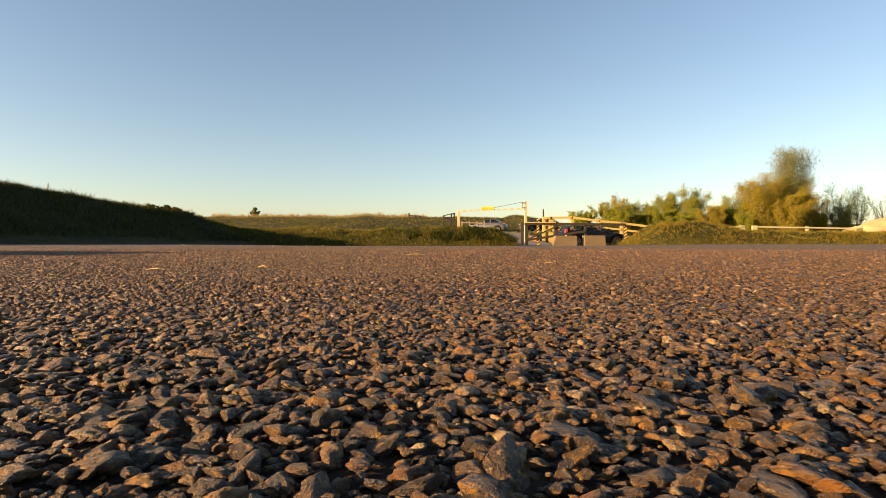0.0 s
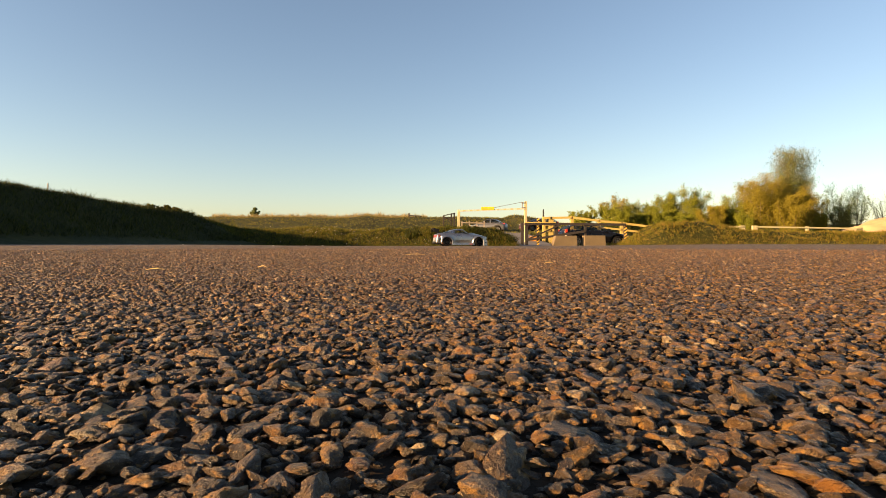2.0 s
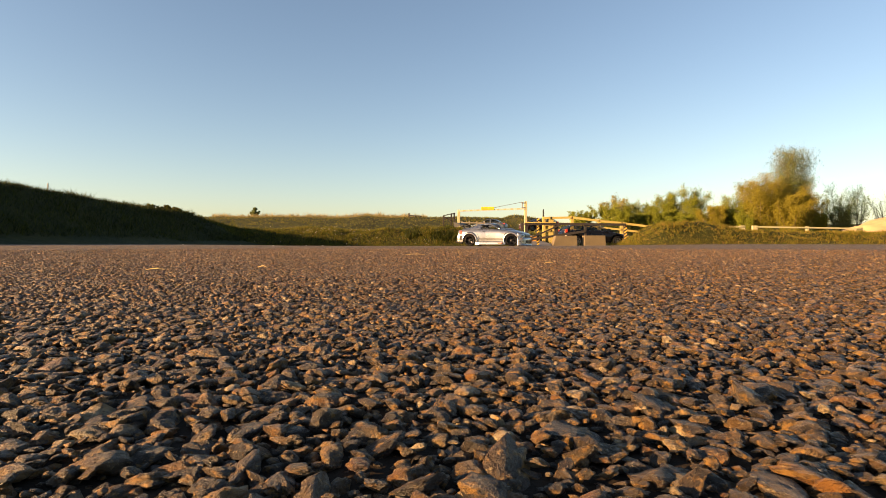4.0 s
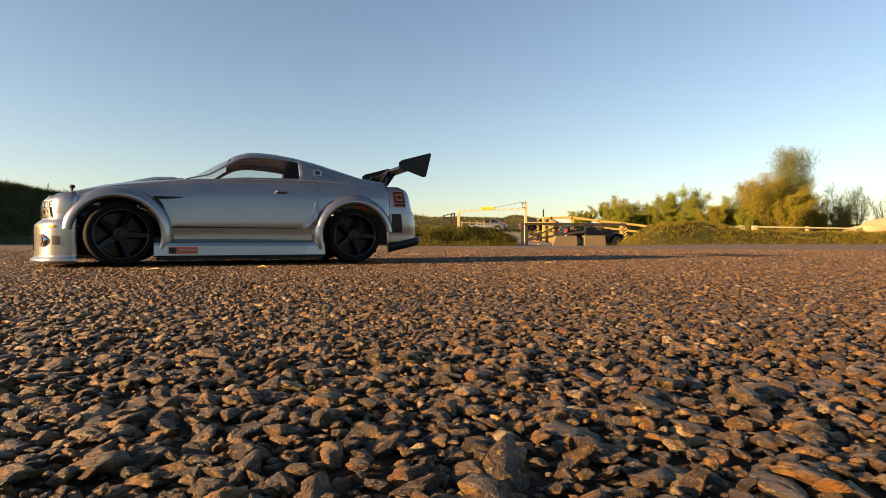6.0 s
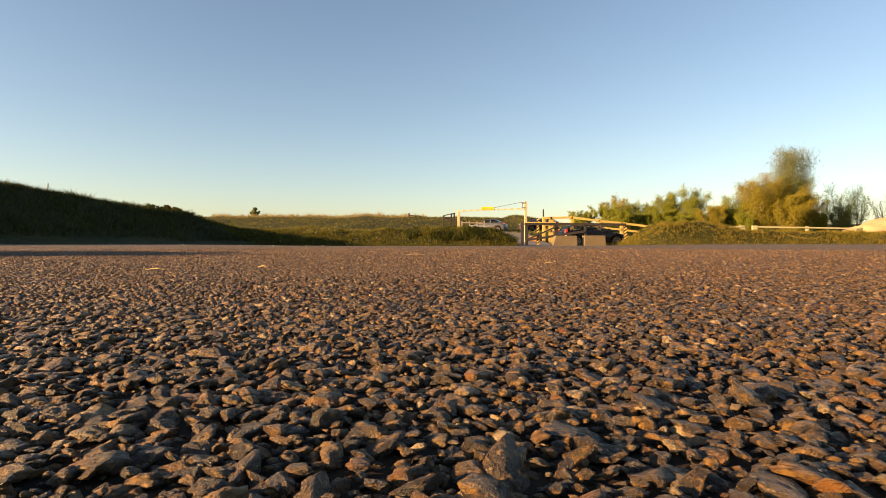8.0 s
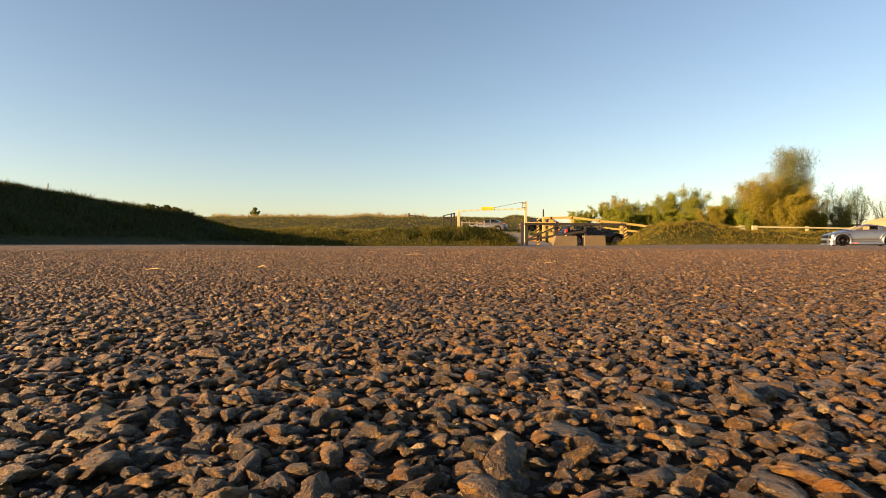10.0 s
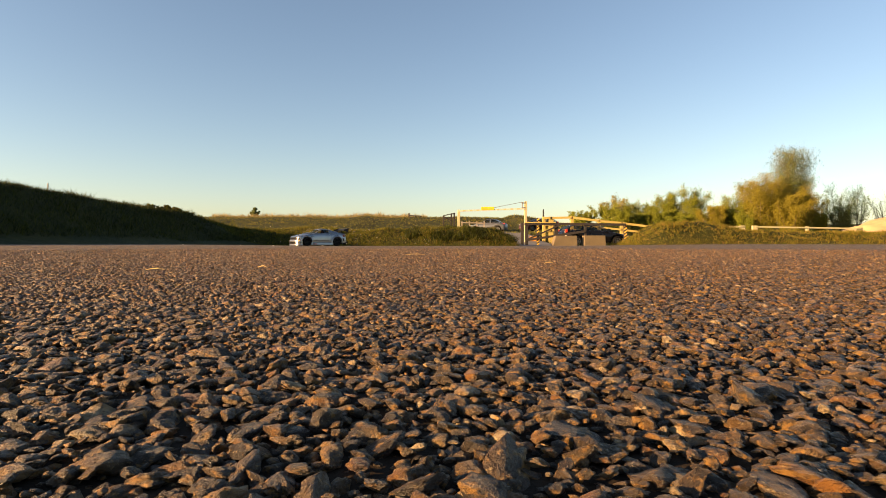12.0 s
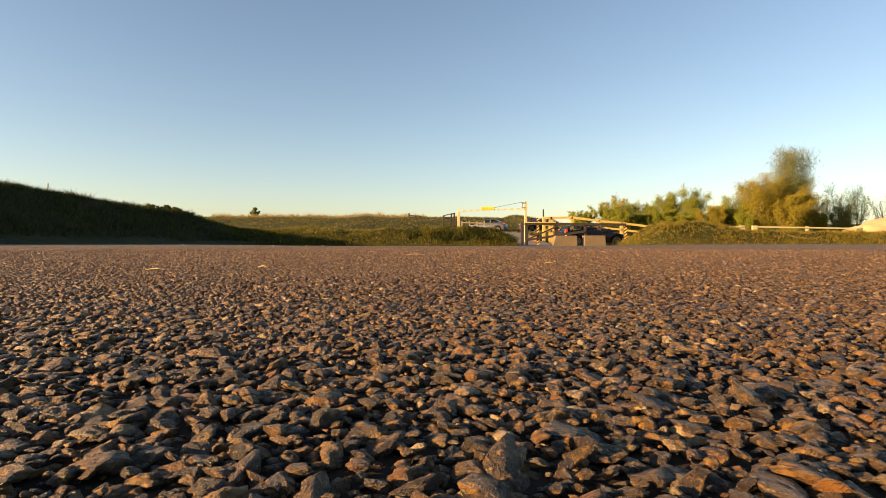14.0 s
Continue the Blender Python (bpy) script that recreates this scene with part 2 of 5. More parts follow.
def chippings():
    rng = np.random.RandomState(5)
    pts, scale = [], []
    for y_from, y_to, s in ((0.030, 0.14, 0.0030), (0.14, 0.62, 0.0027), (0.62, 1.0, 0.0042), (1.0, 1.9, 0.0060)):
        for j in range(int((y_to - y_from) / s)):
            y0 = y_from + j * s
            k = int((0.84 * y0 + 0.04) / s)
            for i in range(-k, k + 1):
                pts.append((i * s + (j % 2) * s / 2, y0))
                scale.append(s / 0.0034)
    coarse = len(pts)
    for j in range(int(0.24 / 0.0023)):
        y0 = 0.030 + j * 0.0023
        k = int((0.84 * y0 + 0.04) / 0.0023)
        for i in range(-k, k + 1):
            pts.append((i * 0.0023 + (j % 2) * 0.00115, y0))
            scale.append(0.0023 / 0.0034)
    fine = np.arange(len(pts)) >= coarse
    pts, scale = np.array(pts), np.array(scale)
    pts += rng.uniform(-0.4, 0.4, pts.shape) * 0.0034 * scale[:, None]
    keep = rng.uniform(size=len(pts)) > 0.02
    pts, scale, fine = pts[keep], scale[keep], fine[keep]
    n = len(pts)
    size = np.clip(rng.lognormal(math.log(0.00155), 0.42, n), 0.0008, 0.0034) * scale ** 0.85
    big = (pts[:, 1] < 0.2) & (rng.uniform(size=n) > 0.93)
    size = np.where(big, size * 1.5, size)
    size = np.where(fine, np.clip(size * 0.75, 0.0006, 0.0012), size)
    rz = rng.uniform(0, 2 * math.pi, n)
    tx, ty = rng.normal(0, 0.2, n), rng.normal(0, 0.2, n)
    ax = np.stack([size * rng.uniform(1.0, 1.45, n), size * rng.uniform(0.75, 1.05, n), size * rng.uniform(0.36, 0.60, n)], 1)
    lift = rng.uniform(-0.0009, 0.0002, n) + 0.15 * (size - 0.0017) - 0.0003 - np.where(fine, 0.0006, 0.0)
    groups = [(0.066, 3, 14), (0.11, 3, 14), (0.24, 2, 14), (0.62, 1, 10), (9.0, 0, 10)]
    low = 0.0
    for gi, (high, sub, cnt) in enumerate(groups):
        shapes, tris = stone_templates(sub, cnt, 20 + gi)
        idx = [i for i in range(n) if (low <= pts[i, 1] < high and not fine[i]) or (fine[i] and gi == 3)]
        low = high
        if gi == 0:
            meshes = [array_mesh("stone", sh * 0.002, tris, M_STONE, True) for sh in shapes]
            for i in idx:
                ob = new("stone", meshes[i % cnt])
                e = Euler((tx[i], ty[i], rz[i]))
                z = lot(pts[i, 0], pts[i, 1]) + lift[i] - ax[i, 2] * 0.8
                ob.matrix_basis = Matrix.LocRotScale((pts[i, 0], pts[i, 1], z), e, tuple(ax[i] / 0.002))
                ob.parent = pavement
            continue
        vs, fs, off = [], [], 0
        for i in idx:
            sh = shapes[i % cnt] * ax[i]
            rot = np.array(Euler((tx[i], ty[i], rz[i])).to_matrix())
            v = sh @ rot.T
            z = lot(pts[i, 0], pts[i, 1]) + lift[i] - ax[i, 2] * 0.8
            vs.append(v + np.array((pts[i, 0], pts[i, 1], z)))
            fs.append(tris + off)
            off += len(sh)
        ob = new("chippings", array_mesh("chippings", np.concatenate(vs), np.concatenate(fs), M_STONE, sub >= 2))
        ob.parent = pavement
        tagged(ob, "brown and grey stone chippings set in bitumen", kind="stuff")


# ---- the model car ----
def paint_material():
    m = Mat("silver_paint", (0.26, 0.27, 0.28), 0.24, 0.88)
    n1, n2 = m.noise(9.0, 3), m.noise(900.0, 3)
    m.color(m.ramp(n1, [(0.3, (0.24, 0.25, 0.26)), (0.7, (0.285, 0.295, 0.305))]))
    m.rough(m.math("ADD", m.math("MULTIPLY", n1, 0.10), 0.23))
    m.bump(n2, 0.025, 0.0003)
    m.b.inputs["Coat Weight"].default_value = 0.3
    m.b.inputs["Coat Roughness"].default_value = 0.15
    return m.m


def glass_material(name, tint, alpha, rough=0.03):
    m = Mat(name, tint, rough)
    t = m.node("BsdfTransparent")
    t.inputs[0].default_value = (*[0.55 + 0.45 * c for c in tint], 1)
    g = m.node("BsdfGlossy", Roughness=rough)
    f = m.nt.nodes.new("ShaderNodeLayerWeight")
    f.inputs["Blend"].default_value = 0.25
    mx = m.nt.nodes.new("ShaderNodeMixShader")
    k = m.math("ADD", m.math("MULTIPLY", m.math("POWER", f.outputs["Facing"], 2.5), 0.5), alpha)
    m.link(k, mx.inputs[0])
    m.link(t.outputs[0], mx.inputs[1])
    m.link(g.outputs[0], mx.inputs[2])
    out = m.nt.nodes["Material Output"]
    m.link(mx.outputs[0], out.inputs[0])
    return m.m


M_PAINT = paint_material()
M_BLACK = plain("black_plastic", (0.007, 0.007, 0.008), 0.42, scale=300, vary=0.25, bump=0.05, dist=0.0005, spec=0.25)
M_RUBBER = plain("tyre_rubber", (0.0055, 0.005, 0.0048), 0.75, scale=500, vary=0.35, bump=0.2, dist=0.0006, spec=0.12)
M_RIM = plain("black_rim", (0.0035, 0.0035, 0.004), 0.3, 0.0, scale=200, vary=0.2, bump=0.0, spec=0.2)
M_CHROME = plain("bright_metal", (0.72, 0.71, 0.69), 0.16, 1.0, scale=200, vary=0.08, bump=0.0)
M_LIP = plain("dark_polished_metal", (0.035, 0.035, 0.036), 0.3, 0.9, scale=200, vary=0.2, bump=0.0)
M_WINDOW = glass_material("clear_window", (0.55, 0.58, 0.60), 0.03)
M_RED = plain("red_lens", (0.55, 0.035, 0.018), 0.25, scale=300, vary=0.15, bump=0.02, dist=0.0004)
M_AMBER = plain("amber_lens", (0.75, 0.34, 0.02), 0.3, scale=300, vary=0.15, bump=0.0)
M_WHITE = plain("white_print", (0.78, 0.77, 0.74), 0.45, scale=300, vary=0.06, bump=0.0)
M_REDPRINT = plain("red_print", (0.50, 0.075, 0.025), 0.45, scale=300, vary=0.1, bump=0.0)
M_DGREY = plain("dark_grey_print", (0.022, 0.022, 0.024), 0.5, scale=300, vary=0.15, bump=0.0, spec=0.2)
M_DULLPRINT = plain("faded_print", (0.26, 0.20, 0.17), 0.5, scale=300, vary=0.15, bump=0.0)
M_ORANGE = plain("orange_battery_wrap", (0.65, 0.13, 0.02), 0.45, scale=200, vary=0.15, bump=0.0)

AXLE, WHEEL_R = 0.125, 0.0328
WIDE = [(-0.19, 0.083), (-0.165, 0.088), (-0.129, 0.0895), (-0.08, 0.0875), (-0.03, 0.0855), (0.03, 0.085), (0.08, 0.086), (0.129, 0.0885), (0.17, 0.089)]
BELT = [(-0.20, 0.0930), (-0.15, 0.0968), (-0.06, 0.0980), (0.0, 0.0965), (0.054, 0.0945), (0.08, 0.0912), (0.10, 0.0885), (0.129, 0.0845), (0.155, 0.0785), (0.175, 0.0735), (0.1875, 0.0715)]
SPINE = [(-0.21, 0.0955), (-0.19, 0.0987), (-0.17, 0.1008), (-0.15, 0.1020), (-0.12, 0.1016), (0.06, 0.0995), (0.08, 0.0978), (0.113, 0.0942), (0.14, 0.0895), (0.153, 0.0860), (0.17, 0.0805), (0.1875, 0.0738)]
ROOF = [(-0.172, 0.1005), (-0.155, 0.1025), (-0.14, 0.1050), (-0.105, 0.1165), (-0.084, 0.1228), (-0.057, 0.1288), (-0.037, 0.1316), (-0.018, 0.1326), (-0.005, 0.1319), (0.0114, 0.1280), (0.027, 0.1200), (0.042, 0.1107), (0.0566, 0.1018), (0.068, 0.0985), (0.078, 0.0955), (0.090, 0.0885), (0.102, 0.0800)]


def side_y(x, z):
    """Half width of the shell at a place on its side."""
    w, b = curve_at(WIDE, x), curve_at(BELT, x)
    f = (z - 0.012) / max(0.01, b - 0.012)
    prof = curve_at([(0, 0.980), (0.2, 0.985), (0.33, 0.984), (0.36, 1.0), (0.6, 0.99), (0.8, 0.965), (0.93, 0.915), (1.0, 0.865)], f)
    return w * prof


def arch_z(x):
    """Lower edge of the shell's side."""
    z = 0.013
    for c, r in ((AXLE, 0.0415), (-AXLE, 0.0415)):
        if abs(x - c) < r:
            z = max(z, WHEEL_R - 0.001 + math.sqrt(r * r - (x - c) ** 2))
    return z


def shell(bm, x0, x1, n, sign):
    rows = []
    for i in range(n + 1):
        x = x0 + (x1 - x0) * i / n
        a, b = arch_z(x), curve_at(BELT, x)
        row = []
        for k in range(15):
            z = a + (b - a) * k / 14
            row.append(bm.verts.new((x, sign * side_y(x, z), z)))
        rows.append(row)
    grid_faces(bm, rows)


def lid(bm, x0, x1, n, crown=0.5):
    """The upper skin between the two belt lines: hood or boot."""
    rows = []
    for i in range(n + 1):
        x = x0 + (x1 - x0) * i / n
        b, s = curve_at(BELT, x), curve_at(SPINE, x)
        w = side_y(x, b)
        row = []
        for k in range(-8, 9):
            u = k / 8
            z = b + (s - b) * (1 - abs(u) ** 2.6)
            row.append(bm.verts.new((x, w * u, z)))
        rows.append(row)
    grid_faces(bm, rows)


def nose_point(th, z, off=0.0):
    """A point on the front fascia; th in degrees from straight ahead."""
    d = curve_at([(0.003, -0.004), (0.008, -0.0045), (0.0095, 0.0), (0.034, 0.0), (0.0425, 0.0008), (0.0455, 0.004), (0.048, 0.0075), (0.060, 0.0075), (0.067, 0.009), (0.071, 0.013), (0.0745, 0.022)], z)
    t = radians(th)
    c, s = max(0.0, math.cos(t)), math.sin(t)
    x = 0.160 + (0.048 - d + off) * c ** 0.72
    y = (0.0925 - d * 0.25 + off) * math.copysign(abs(s) ** 0.78, s)
    return (x, y, z)


def tail_point(th, z, off=0.0):
    d = curve_at([(0.012, 0.010), (0.026, 0.001), (0.03, 0.0), (0.05, 0.0015), (0.062, 0.004), (0.066, 0.0065), (0.087, 0.010), (0.092, 0.013), (0.0955, 0.022)], z)
    t = radians(th)
    c, s = max(0.0, math.cos(t)), math.sin(t)
    x = -0.170 - (0.044 - d + off) * c ** 0.3
    y = (side_y(-0.172, min(z, 0.0945)) + off) * math.copysign(abs(s) ** 0.3, s)
    return (x, y, z)


def skin(bm, fn, ths, zs, off=0.0):
    rows = [[bm.verts.new(fn(t, z, off)) for t in ths] for z in zs]
    grid_faces(bm, rows)
    return rows


def patch(name, fn, t0, t1, z0, z1, mat, parent, label="", off=0.0007, n=10, depth=0.0015, slant=0.0):
    """A raised panel lying on the fascia."""
    bm = bmesh.new()
    outer, inner = [], []
    for j in range(5):
        z = z0 + (z1 - z0) * j / 4
        ts = [t0 + slant * j / 4 + (t1 - t0) * i / n for i in range(n + 1)]
        outer.append([bm.verts.new(fn(t, z, off)) for t in ts])
        inner.append([bm.verts.new(fn(t, z, off - depth)) for t in ts])
    grid_faces(bm, outer)
    grid_faces(bm, inner)
    border = lambda g: g[0] + [r[-1] for r in g[1:]] + g[-1][-2::-1] + [r[0] for r in g[-2:0:-1]]
    grid_faces(bm, [border(outer), border(inner)], True)
    return part(name, bm, mat, parent, label)


def lathe(bm, profile, n=40):
    """A turned part round the y axis; profile of (radius, y)."""
    rows = []
    for r, y in profile:
        rows.append([bm.verts.new((r * math.cos(2 * math.pi * k / n), y, r * math.sin(2 * math.pi * k / n))) for k in range(n)])
    grid_faces(bm, rows, True)


def make_wheel(parent, x, y):
    """A wheel whose outer face points to +y; turned round for the other side."""
    bm = bmesh.new()
    lathe(bm, [(0.0245, 0.0115), (0.0262, 0.0128), (0.0262, 0.011), (0.0245, 0.009), (0.0225, -0.001), (0.0225, -0.012), (0.025, -0.0125)])
    wheel = part("wheel", bm, M_RIM, parent, "black five-spoke wheel with a polished rim edge", True)
    bm = bmesh.new()
    lathe(bm, [(0.0255, 0.0115), (0.0285, 0.0132), (0.0312, 0.0125), (0.0324, 0.0108), (0.0328, 0.008), (0.0328, -0.008), (0.0324, -0.0108), (0.031, -0.0128), (0.0255, -0.0118)], 48)
    part("tyre", bm, M_RUBBER, wheel, "smooth black drift tyre", True)
    bm = bmesh.new()
    lathe(bm, [(0.0243, 0.0122), (0.0250, 0.0134), (0.0262, 0.0131), (0.0264, 0.0118)], 48)
    part("rim_lip", bm, M_LIP, wheel, "polished rim edge", True)
    for k in range(5):
        bm = bmesh.new()
        a = 2 * math.pi * k / 5
        u, v = Vector((math.cos(a), 0, math.sin(a))), Vector((-math.sin(a), 0, math.cos(a)))
        sec = [(0.003, 0.0046, 0.0050), (0.010, 0.0042, 0.0062), (0.018, 0.0034, 0.0085), (0.0245, 0.0030, 0.0110)]
        rows = []
        for r, w, yy in sec:
            rows.append([bm.verts.new(u * r + v * s * w + Vector((0, yy + dy, 0))) for s, dy in ((-1, -0.003), (-0.7, 0.001), (0.7, 0.001), (1, -0.003))])
        grid_faces(bm, rows, True)
        part("spoke", bm, M_RIM, wheel)
    bm = bmesh.new()
    lathe(bm, [(0.0005, 0.0125), (0.0028, 0.0125), (0.0038, 0.0105), (0.007, 0.009), (0.0075, 0.004)], 20)
    part("hub_nut", bm, M_DGREY, wheel, "dark hub nut")
    bm = bmesh.new()
    lathe(bm, [(0.0005, -0.004), (0.0225, -0.004), (0.0225, -0.006), (0.0005, -0.006)], 30)
    part("wheel_disc", bm, M_RIM, wheel)
    return wheel


def make_car():
    car = thing("model_car", pose(0, 1, 0), "silver radio-controlled model sports coupe with black rear wing", "toy car")
    # shell: sides, nose and tail in one skin
    bm = bmesh.new()
    for s in (1, -1):
        shell(bm, 0.163, -0.172, 110, s)
    ths = [-90 + 180 * i / 48 for i in range(49)]
    half = [math.degrees(math.acos((0.9 * i / 19) ** 3.3)) for i in range(20)] + [math.degrees(math.asin((0.9 - 0.9 * i / 9) ** 3.3)) for i in range(1, 10)]
    rear_ths = [-t for t in half] + half[-2::-1]
    body = part("body", bm, M_PAINT, car, "silver metallic painted shell", True)
    sol = body.modifiers.new("thickness", "SOLIDIFY")
    sol.thickness, sol.offset = 0.0012, -1
    bm = bmesh.new()
    rows = skin(bm, nose_point, ths, [0.0035, 0.006, 0.0078, 0.0096, 0.012, 0.018, 0.026, 0.034, 0.040, 0.0425, 0.0455, 0.048, 0.054, 0.060, 0.067, 0.071, 0.0745])
    part("front_bumper", bm, M_PAINT, car, "silver nose with a deep bumper", True).modifiers.new("thickness", "SOLIDIFY").thickness = 0.001
    bm = bmesh.new()
    skin(bm, tail_point, rear_ths, [0.022, 0.026, 0.029, 0.032, 0.036, 0.042, 0.05, 0.056, 0.062, 0.066, 0.072, 0.080, 0.087, 0.092, 0.0955])
    part("rear_bumper", bm, M_PAINT, car, "silver tail panel and bumper", True).modifiers.new("thickness", "SOLIDIFY").thickness = 0.001
    bm = bmesh.new()
    lid(bm, 0.1875, 0.058, 30)
    hood = part("hood", bm, M_PAINT, car, "", True)
    bm = bmesh.new()
    lid(bm, -0.108, -0.1935, 20)
    boot = part("boot_lid", bm, M_PAINT, car, "", True)
    # greenhouse
    shell_bm, side_l, side_r, front_g, rear_g = (bmesh.new() for _ in range(5))
    xs = [0.078 - 0.250 * i / 50 for i in range(51)]
    ring = []
    for x in xs:
        b, t = curve_at(BELT, x) - 0.001, curve_at(ROOF, x)
        h = max(0.0015, t - b)
        wb = side_y(x, curve_at(BELT, x)) * 0.985
        wr = 0.0555 - 0.0045 * step(0.0, 0.07, x) - 0.004 * step(-0.06, -0.17, x) + max(0.0, (0.034 - h)) * 0.62
        wr = min(wr, wb - 0.002)
        pts = []
        bow = lambda u: max(0.0008, curve_at(ROOF, x + 0.018 * u * u * step(-0.02, 0.04, x)) - b)
        for f in (0.0, 0.10, 0.28, 0.46, 0.64, 0.80):
            pts.append((wb + (wr - wb) * f ** 1.15, b + bow(1.0) * f * 0.97))
        pts += [(wr * u, b + bow(u) * g) for u, g in ((0.96, 0.90), (0.86, 0.965), (0.6, 0.992), (0.3, 0.999), (0.0, 1.0))]
        ring.append([(x, y, z) for y, z in pts])
    cache = {}

    def vert(bm, p):
        key = (id(bm), round(p[0], 5), round(p[1], 5), round(p[2], 5))
        if key not in cache:
            cache[key] = bm.verts.new(p)
        return cache[key]

    for i in range(50):
        xm = (xs[i] + xs[i + 1]) / 2
        for k in range(10):
            for s in (1, -1):
                q = [ring[i][k], ring[i][k + 1], ring[i + 1][k + 1], ring[i + 1][k]]
                q = [(p[0], s * p[1], p[2]) for p in q]
                if -0.060 < xm < 0.056 and 1 <= k <= 4:
                    bm = side_l if s > 0 else side_r
                elif 0.014 < xm < 0.072 and k >= 6:
                    bm = front_g
                elif -0.160 < xm < -0.095 and k >= 6:
                    bm = rear_g
                else:
                    bm = shell_bm
                vs = [vert(bm, p) for p in q]
                if len(set(vs)) == 4:
                    bm.faces.new(vs)
    roof = part("roof", shell_bm, M_PAINT, car, "silver roof and window pillars", True)
    roof.modifiers.new("thickness", "SOLIDIFY").thickness = -0.001
    for nm, bm in (("side_window", side_l), ("side_window", side_r), ("windscreen", front_g), ("rear_window", rear_g)):
        part(nm, bm, M_WINDOW, car, "clear plastic window", True)
    # cockpit tub and chassis below the shell
    bm = bmesh.new()
    box(bm, -0.165, 0.165, -0.052, 0.052, 0.011, 0.0145, 0.001)
    chassis = part("chassis", bm, M_BLACK, car, "flat black chassis plate")
    bm = bmesh.new()
    box(bm, -0.15, -0.02, -0.045, -0.012, 0.0145, 0.034, 0.003)
    part("battery", bm, M_ORANGE, chassis, "orange wrapped battery pack")
    bm = bmesh.new()
    box(bm, -0.10, 0.10, 0.005, 0.035, 0.0145, 0.045, 0.004)
    part("gearbox", bm, M_BLACK, chassis)
    for x in (AXLE, -AXLE):
        bm = bmesh.new()
        tube(bm, [(x, -0.08, WHEEL_R), (x, 0.08, WHEEL_R)], 0.003, 8)
        beam(bm, (x - 0.012, -0.07, 0.022), (x - 0.012, 0.07, 0.022), 0.006, 0.004)
        beam(bm, (x + 0.012, -0.07, 0.022), (x + 0.012, 0.07, 0.022), 0.006, 0.004)
        part("axle", bm, M_BLACK, chassis)
        for s in (1, -1):
            bm = bmesh.new()
            tube(bm, [(x - 0.016, s * 0.055, 0.02), (x - 0.012, s * 0.05, 0.065)], 0.0045, 8)
            part("damper", bm, M_CHROME, chassis, "small metal damper")
    # wheel arch flares and skirts
    for c, nm in ((AXLE, "front"), (-AXLE, "rear")):
        for s in (1, -1):
            bm = bmesh.new()
            rows = []
            grow = 0.0 if nm == "front" else 0.0015
            for i in range(37):
                a = radians(8 + 192 * i / 36) if nm == "front" else radians(-20 + 192 * i / 36)
                row = []
                for r, y in ((0.0390, 0.080), (0.0388, 0.0925 + grow), (0.0400, 0.0940 + grow), (0.0425, 0.0945 + grow), (0.0455, 0.0930 + grow), (0.0485, 0.0895), (0.0510, 0.0850), (0.0515, 0.080)):
                    z = WHEEL_R - 0.001 + r * math.sin(a)
                    row.append(bm.verts.new((c + r * math.cos(a) * 1.02, s * y, max(0.010, z))))
                rows.append(row)
            grid_faces(bm, rows)
            part("wheel_arch", bm, M_PAINT, car, "wide bolted-on silver arch", True)
    for s in (1, -1):
        bm = bmesh.new()
        rows = []
        for i in range(9):
            x = 0.092 - 0.180 * i / 8
            k = 0.004 * step(-0.088, -0.07, x) * step(0.092, 0.08, x)
            rows.append([bm.verts.new((x, s * y, z)) for y, z in ((0.080, 0.030), (0.0850, 0.0275), (0.0910 + k, 0.0235), (0.0920 + k, 0.0205), (0.0930 + k, 0.0105), (0.0915 + k, 0.009), (0.080, 0.009))])
        grid_faces(bm, rows, True)
        bm.faces.new([v for v in rows[0]])
        bm.faces.new([v for v in rows[-1]][::-1])
        skirt = part("side_skirt", bm, M_PAINT, car, "silver side skirt")
        bm = bmesh.new()
        box(bm, -0.085, 0.090, s * 0.088 - 0.008, s * 0.088 + 0.008, 0.0055, 0.0088, 0.001)
        part("skirt_edge", bm, M_BLACK, skirt, "black lower edge")
        bm = bmesh.new()
        box(bm, 0.050, 0.078, s * 0.0970 - 0.0008, s * 0.0970 + 0.0008, 0.0125, 0.0195)
        label_ob = part("decal", bm, M_REDPRINT, skirt, "red decal with a black square and pale bars")
        for x0, x1, z0, z1, mt in ((0.071, 0.0775, 0.013, 0.019, M_DGREY), (0.0515, 0.069, 0.0150, 0.0172, M_DULLPRINT)):
            bm = bmesh.new()
            box(bm, x0, x1, s * 0.0980 - 0.0005, s * 0.0980 + 0.0005, z0, z1)
            part("decal_bar", bm, mt, label_ob)
        # groove along the door's foot and the vent behind the front wheel
        bm = bmesh.new()
        rows = []
        for i in range(17):
            x = 0.082 - 0.140 * i / 16
            yy = side_y(x, 0.0415) + 0.0006
            t = 0.0009 * (1 - 0.4 * i / 16)
            rows.append([bm.verts.new((x, s * y, z)) for y, z in ((yy - 0.002, 0.041 - t), (yy, 0.041 - t), (yy, 0.041 + t), (yy - 0.002, 0.041 + t))])
        grid_faces(bm, rows, True)
        part("door_groove", bm, M_BLACK, car, "dark groove under the door")
        bm = bmesh.new()
        rows = []
        for x, z, w in ((0.0905, 0.0715, 0.0022), (0.0865, 0.0655, 0.0030), (0.0835, 0.058, 0.0026), (0.0820, 0.048, 0.0018), (0.0815, 0.041, 0.0012)):
            yy = side_y(x, z) + 0.0008
            rows.append([bm.verts.new((x + dx, s * y, z)) for dx, y in ((-w, yy - 0.002), (-w, yy), (w, yy), (w, yy - 0.002))])
        grid_faces(bm, rows, True)
        rows = []
